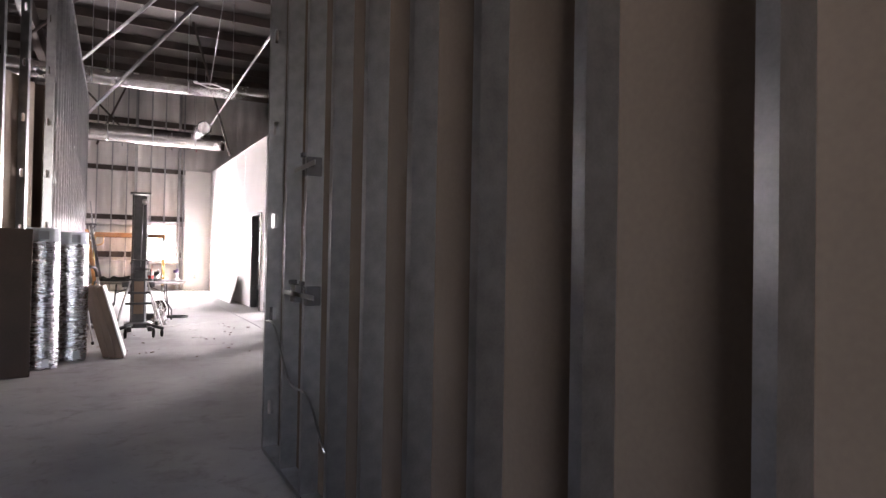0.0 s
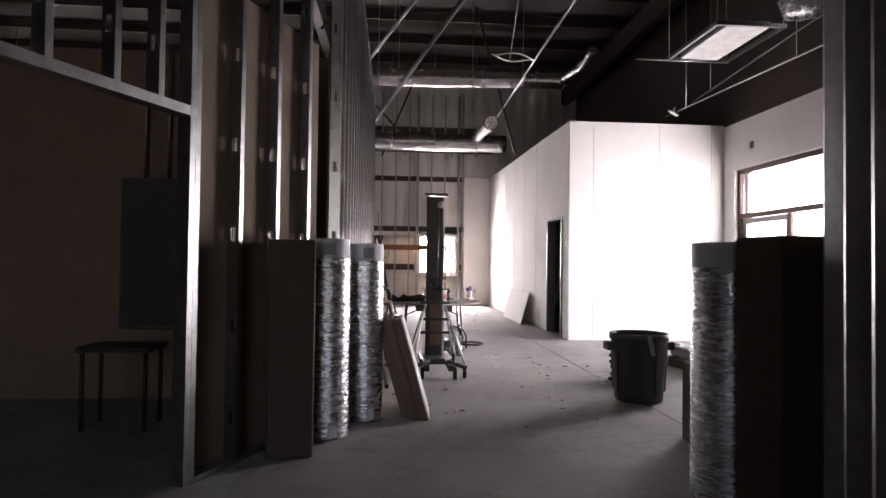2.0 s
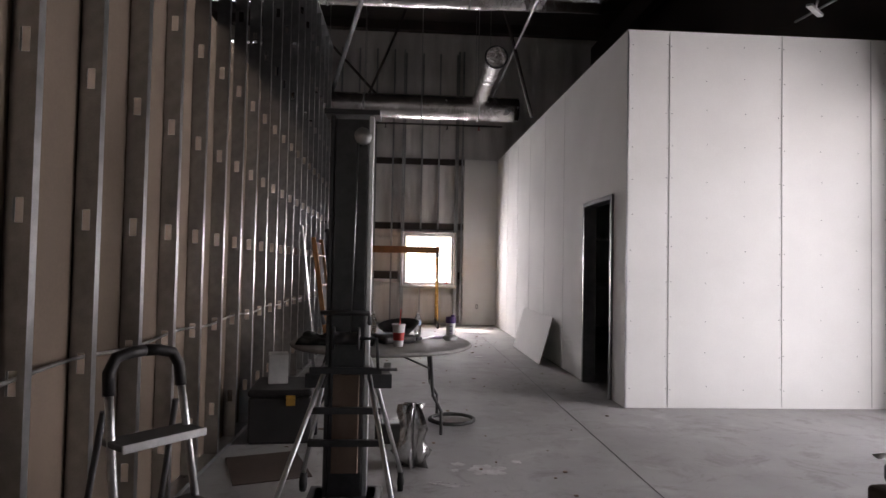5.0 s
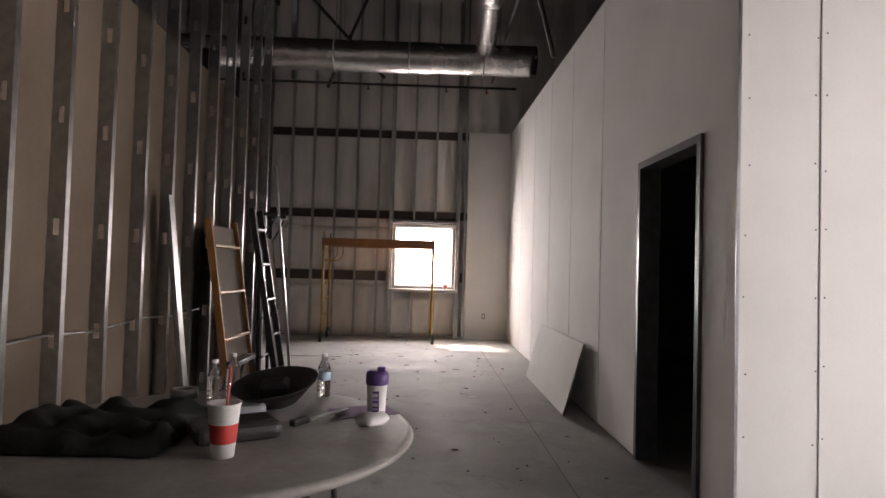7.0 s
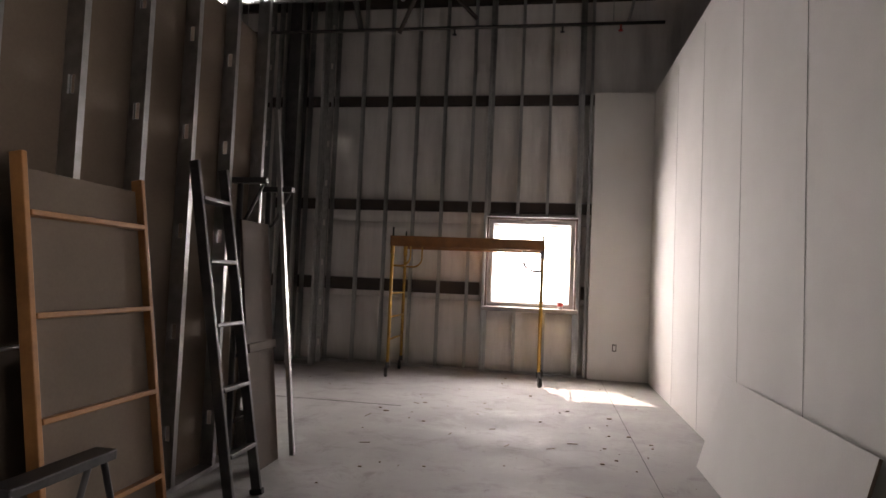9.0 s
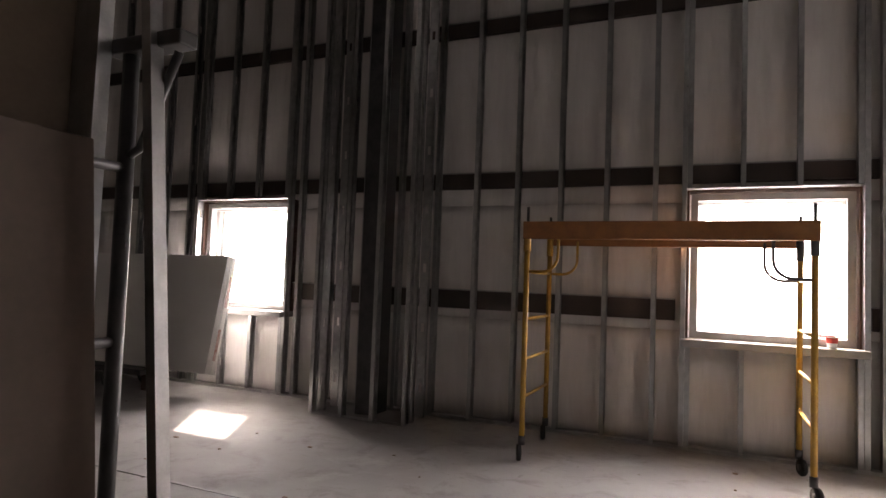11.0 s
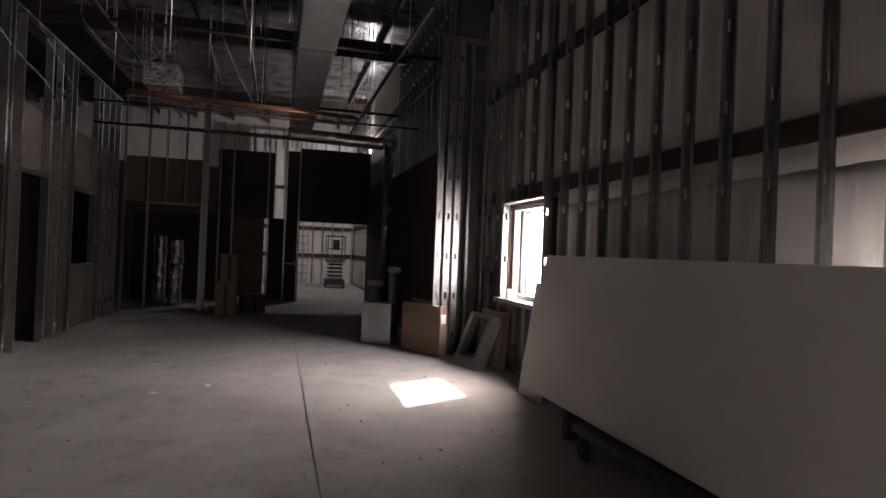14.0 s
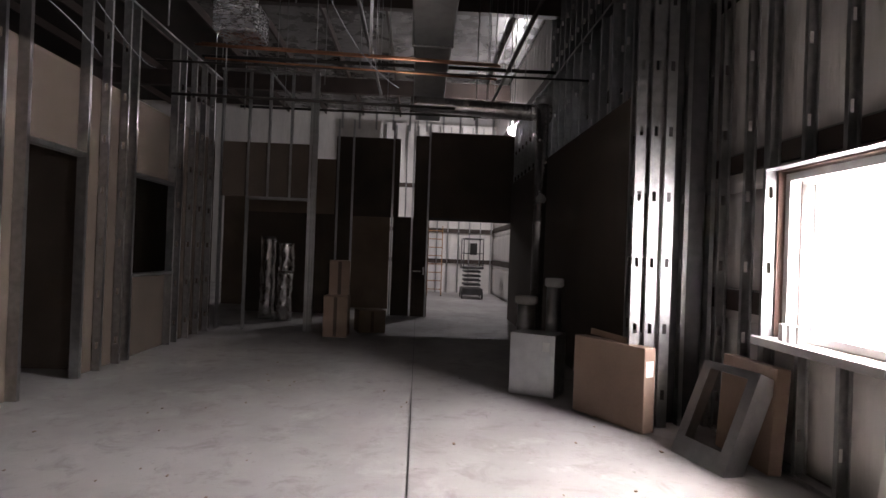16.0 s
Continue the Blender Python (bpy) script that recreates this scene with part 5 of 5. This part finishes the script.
for k, (a, b, r) in enumerate((((-14.4, 17.4, 3.75), (-14.4, 21.6, 3.72), 0.022), ((-13.6, 17.5, 4.0), (-13.6, 23.4, 4.0), 0.016), ((-11.5, 17.5, 4.75), (-11.5, 23.3, 4.75), 0.03), ((-15.3, 17.5, 4.6), (-15.3, 23.3, 4.6), 0.03), ((-17.5, 17.5, 4.3), (-17.5, 23.3, 4.3), 0.025), ((-18.5, 20.2, 4.9), (-9, 20.2, 4.9), 0.03), ((-18.5, 22.5, 4.6), (-9, 22.5, 4.6), 0.03), ((-18.5, 18.3, 4.75), (-9, 18.3, 4.75), 0.025))):
    t = thing("overhead_pipe", "dark pipe hung across the hall", "pipe", None, "overhead pipes")
    part("pipe", tube([a, b], r, 10), BLACKIRON, t)
    for f in (0.15, 0.5, 0.85):
        p = Vector(a).lerp(Vector(b), f)
        part("hanger", tube([p, (p.x, p.y, 7.405)], 0.006, 6), STEEL, t)
rng = random.Random(8)
for k in range(16):
    x, y = rng.uniform(-18.5, -9.5), rng.uniform(17.8, 23.0)
    t = thing("hanger_rod", "thin threaded rod hanging from the roof", "rod", None, "hanger rods")
    part("rod", tube([(x, y, rng.uniform(3.7, 4.8)), (x, y, 7.405)], 0.009, 6), STEEL, t)
for k, pts in enumerate((((-12, 17.8, 4.9), (-12.4, 18.2, 4.25), (-12.7, 18.7, 4.3), (-12.6, 18.9, 4.9)), ((-12.0, 19.8, 4.9), (-12.2, 20.1, 4.1), (-12.6, 20.4, 3.75), (-13.0, 20.8, 3.62)), ((-11.0, 17.6, 4.4), (-11.8, 17.7, 4.0), (-12.9, 17.6, 3.7), (-13.6, 17.5, 3.9)), ((-9.6, 17.5, 4.2), (-10.6, 17.55, 3.7), (-11.4, 17.5, 3.95), (-12.2, 17.5, 3.6)))):
    t = thing("loose_cable", "thin pale cable looping down from above", "cable", None, "loose cables")
    P = [Vector(p) for p in pts]
    cur = []
    for i in range(25):
        u = i / 24
        cur.append(P[0] * (1 - u) ** 3 + P[1] * 3 * u * (1 - u) ** 2 + P[2] * 3 * u * u * (1 - u) + P[3] * u ** 3)
    part("cable", tube(cur, 0.0045, 6), GREYLAB, t)
    part("tie", tube([cur[0], (cur[0].x, cur[0].y, 7.405)], 0.005, 6), STEEL, t)

# corridor overhead
for k, (a, b, r, m) in enumerate((((3.5, 9.0, 5.2), (3.7, 23.9, 5.2), 0.022, STEEL), ((-2.4, 22.9, 4.78), (4.05, 22.9, 4.78), 0.022, BLACKIRON), ((1.9, 11.6, 5.6), (0.0, 18.4, 5.6), 0.03, STEEL), ((2.3, 12.0, 5.5), (-0.2, 23.4, 5.0), 0.04, DKSTEEL), ((6.9, 9.0, 4.35), (5.8, 14.6, 4.02), 0.012, STEEL), ((6.3, 8.2, 4.75), (6.3, 14.6, 4.3), 0.014, DKSTEEL))):
    t = thing("overhead_pipe", "thin metal pipe hung below the dark roof", "pipe", None, "corridor overhead pipes")
    part("pipe", tube([a, b], r, 10), m, t)
    for f in (0.1, 0.5, 0.9):
        p = Vector(a).lerp(Vector(b), f)
        part("hanger", tube([p, (p.x, p.y, 7.405)], 0.006, 6), STEEL, t)
for x, y, z in ((1.3, 22.9, 4.78), (2.75, 22.9, 4.78), (3.5, 22.9, 4.78)):
    t = thing("sprinkler_head", "small sprinkler head on a dark pipe", "sprinkler", pose(x, y, z))
    part("head", lathe([(0, -0.1), (0.03, -0.1), (0.03, -0.09), (0.012, -0.08), (0.014, -0.02), (0, -0.02)], 12), RED if x > 3 else DKSTEEL, t)
t = thing("pendant_bracket", "small pale bracket on a conduit end", "bracket", pose(5.8, 14.3, 4.0, 10, 12, 30))
part("plate", soft_box(-0.12, -0.03, 0, 0.12, 0.03, 0.03, r=0.006), ALU, t)
part("rod", tube([(0, 0, 0.03), (0, 0, 0.12)], 0.012, 8), ALU, t)
t = thing("wire_ring", "loose ring of pale cable hung overhead", "cable", pose(2.64, 12.6, 4.3, 12, 6, 0))
part("ring", tube([(0.3 * math.cos(a), 0.3 * math.sin(a), 0.02 * math.sin(3 * a)) for a in np.linspace(0, 2 * math.pi + 0.6, 44)], 0.011, 8), PAPER, t)
part("tie", tube([(0, 0.3, 0), (0, 0.3, 3.2)], 0.006, 6), STEEL, t)
t = thing("ceiling_light", "hung metal light fixture frame with pale lens", "light fixture", pose(5.75, 12.6, 4.6, 0, 0, 0))
bm = bmesh.new()
for c in ((-0.5, -0.75, 0, 0.5, -0.70, 0.05), (-0.5, 0.7, 0, 0.5, 0.75, 0.05), (-0.5, -0.7, 0, -0.45, 0.7, 0.05), (0.45, -0.7, 0, 0.5, 0.7, 0.05)):
    bm_box(bm, *c)
part("frame", bm, STEEL, t)
part("diffuser", box(-0.3, -0.69, 0.02, 0.3, 0.69, 0.03), PAPER, t)
part("housing", soft_box(-0.3, -0.69, 0.032, 0.3, 0.69, 0.1, r=0.01), SHEETM, t)
for sx in (-0.47, 0.47):
    for sy in (-0.72, 0.72):
        part("hanger", tube([(sx, sy, 0.05), (sx, sy, 2.81)], 0.008, 6), STEEL, t)
part("support_strut", tube([(-1.0, 0.72, 0.0), (0.5, 0.72, 0.0)], 0.016, 8), STEEL, t)
t = thing("foil_bundle", "crumpled foil-wrapped fitting hung by the light", "duct", pose(6.3, 11.6, 4.85))
part("wrap", lathe([(0, -0.2), (0.22, -0.18), (0.28, 0), (0.2, 0.2), (0, 0.22)], 24, 0.12, 5), FOIL, t)
part("hanger", tube([(0, 0, 0.2), (0, 0, 2.56)], 0.01, 6), STEEL, t)
# roof truss braces
for k, (a, b) in enumerate((((0.6, 22.6, 4.6), (1.75, 22.6, 7.42)), ((1.6, 22.9, 4.9), (-0.8, 22.9, 7.42)), ((4.0, 19.2, 4.1), (2.86, 18.29, 7.42)), ((-0.3, 14.5, 5.3), (1.66, 14.5, 7.42)))):
    t = thing("roof_brace", "diagonal steel brace under the roof", "brace", None, "roof braces")
    part("brace", tube([a, b], 0.03, 8), GIRT, t)

# ---- floor litter ----
rng = random.Random(21)
lit = bmesh.new()
for k in range(260):
    if k < 150:
        x, y = rng.uniform(0.9, 3.9), rng.uniform(9, 23.5)
    else:
        x, y = rng.uniform(-14, 0.5), rng.uniform(17.9, 23.2)
    s = rng.uniform(0.006, 0.022)
    bm_box(lit, x, y, 0.0015, x + s * rng.uniform(0.6, 2.5), y + s, 0.002 + s * 0.35)
tagged(part("debris", lit, WOODB), "small chips and dust crumbs on the slab", "debris", kind="stuff")
for k in range(9):
    t = thing("wood_shaving", "dark sliver of scrap lying on the slab", "scrap", pose(rng.uniform(0.9, 3.2), rng.uniform(19.6, 21.6), 0.003, 0, 0, rng.uniform(-90, 90)), "scraps on the slab")
    part("sliver", soft_box(-0.04, -0.004, 0, rng.uniform(0.0, 0.08), 0.005, 0.005, r=0.002, seg=1), WOODB, t)
for x, y, rz in ((3.02, 18.35, 20), (2.35, 11.95, 10), (-8.6, 19.6, 50), (-8.9, 20.1, 5)):
    t = thing("paper_scrap", "small pale paper scrap on the slab", "scrap", pose(x, y, 0.003, 0, 0, rz))
    part("scrap", box(-0.05, -0.03, 0, 0.05, 0.03, 0.004), PAPER, t)
def spill(x, y, rx, ry, seed):
    """A ragged thin splash of dried plaster."""
    t = thing("plaster_spill", "thin dried white plaster splash on the slab", "spill", pose(x, y, 0.0))
    bm = bmesh.new()
    rr = random.Random(seed)
    for b in range(9):
        cx, cy = (0, 0) if b == 0 else (rr.uniform(-1.2, 1.2) * rx, rr.uniform(-1.2, 1.2) * ry)
        sz = 0.6 if b == 0 else rr.uniform(0.08, 0.3)
        ring = []
        for k in range(26):
            a = 2 * math.pi * k / 26
            q = sz * (1 + 0.75 * noise.noise(Vector((1.7 * math.cos(a), 1.7 * math.sin(a), seed + b))) + 0.3 * noise.noise(Vector((6 * math.cos(a), 6 * math.sin(a), seed))))
            ring.append((cx + q * rx * math.cos(a), cy + q * ry * math.sin(a)))
        z = 0.002 + 0.0002 * b
        bot = [bm.verts.new((px, py, 0.0005)) for px, py in ring]
        top = [bm.verts.new((cx + (px - cx) * 0.93, cy + (py - cy) * 0.93, z)) for px, py in ring]
        bm.faces.new(top)
        for k in range(26):
            bm.faces.new((bot[k], bot[(k + 1) % 26], top[(k + 1) % 26], top[k]))
    part("splash", bm, PLASTER, t)


for k, (x, y, rx, ry) in enumerate(((2.42, 12.85, 0.2, 0.16), (2.15, 12.55, 0.12, 0.05), (2.3, 10.95, 0.08, 0.06), (3.5, 10.9, 0.1, 0.18))):
    spill(x, y, rx, ry, k + 2)
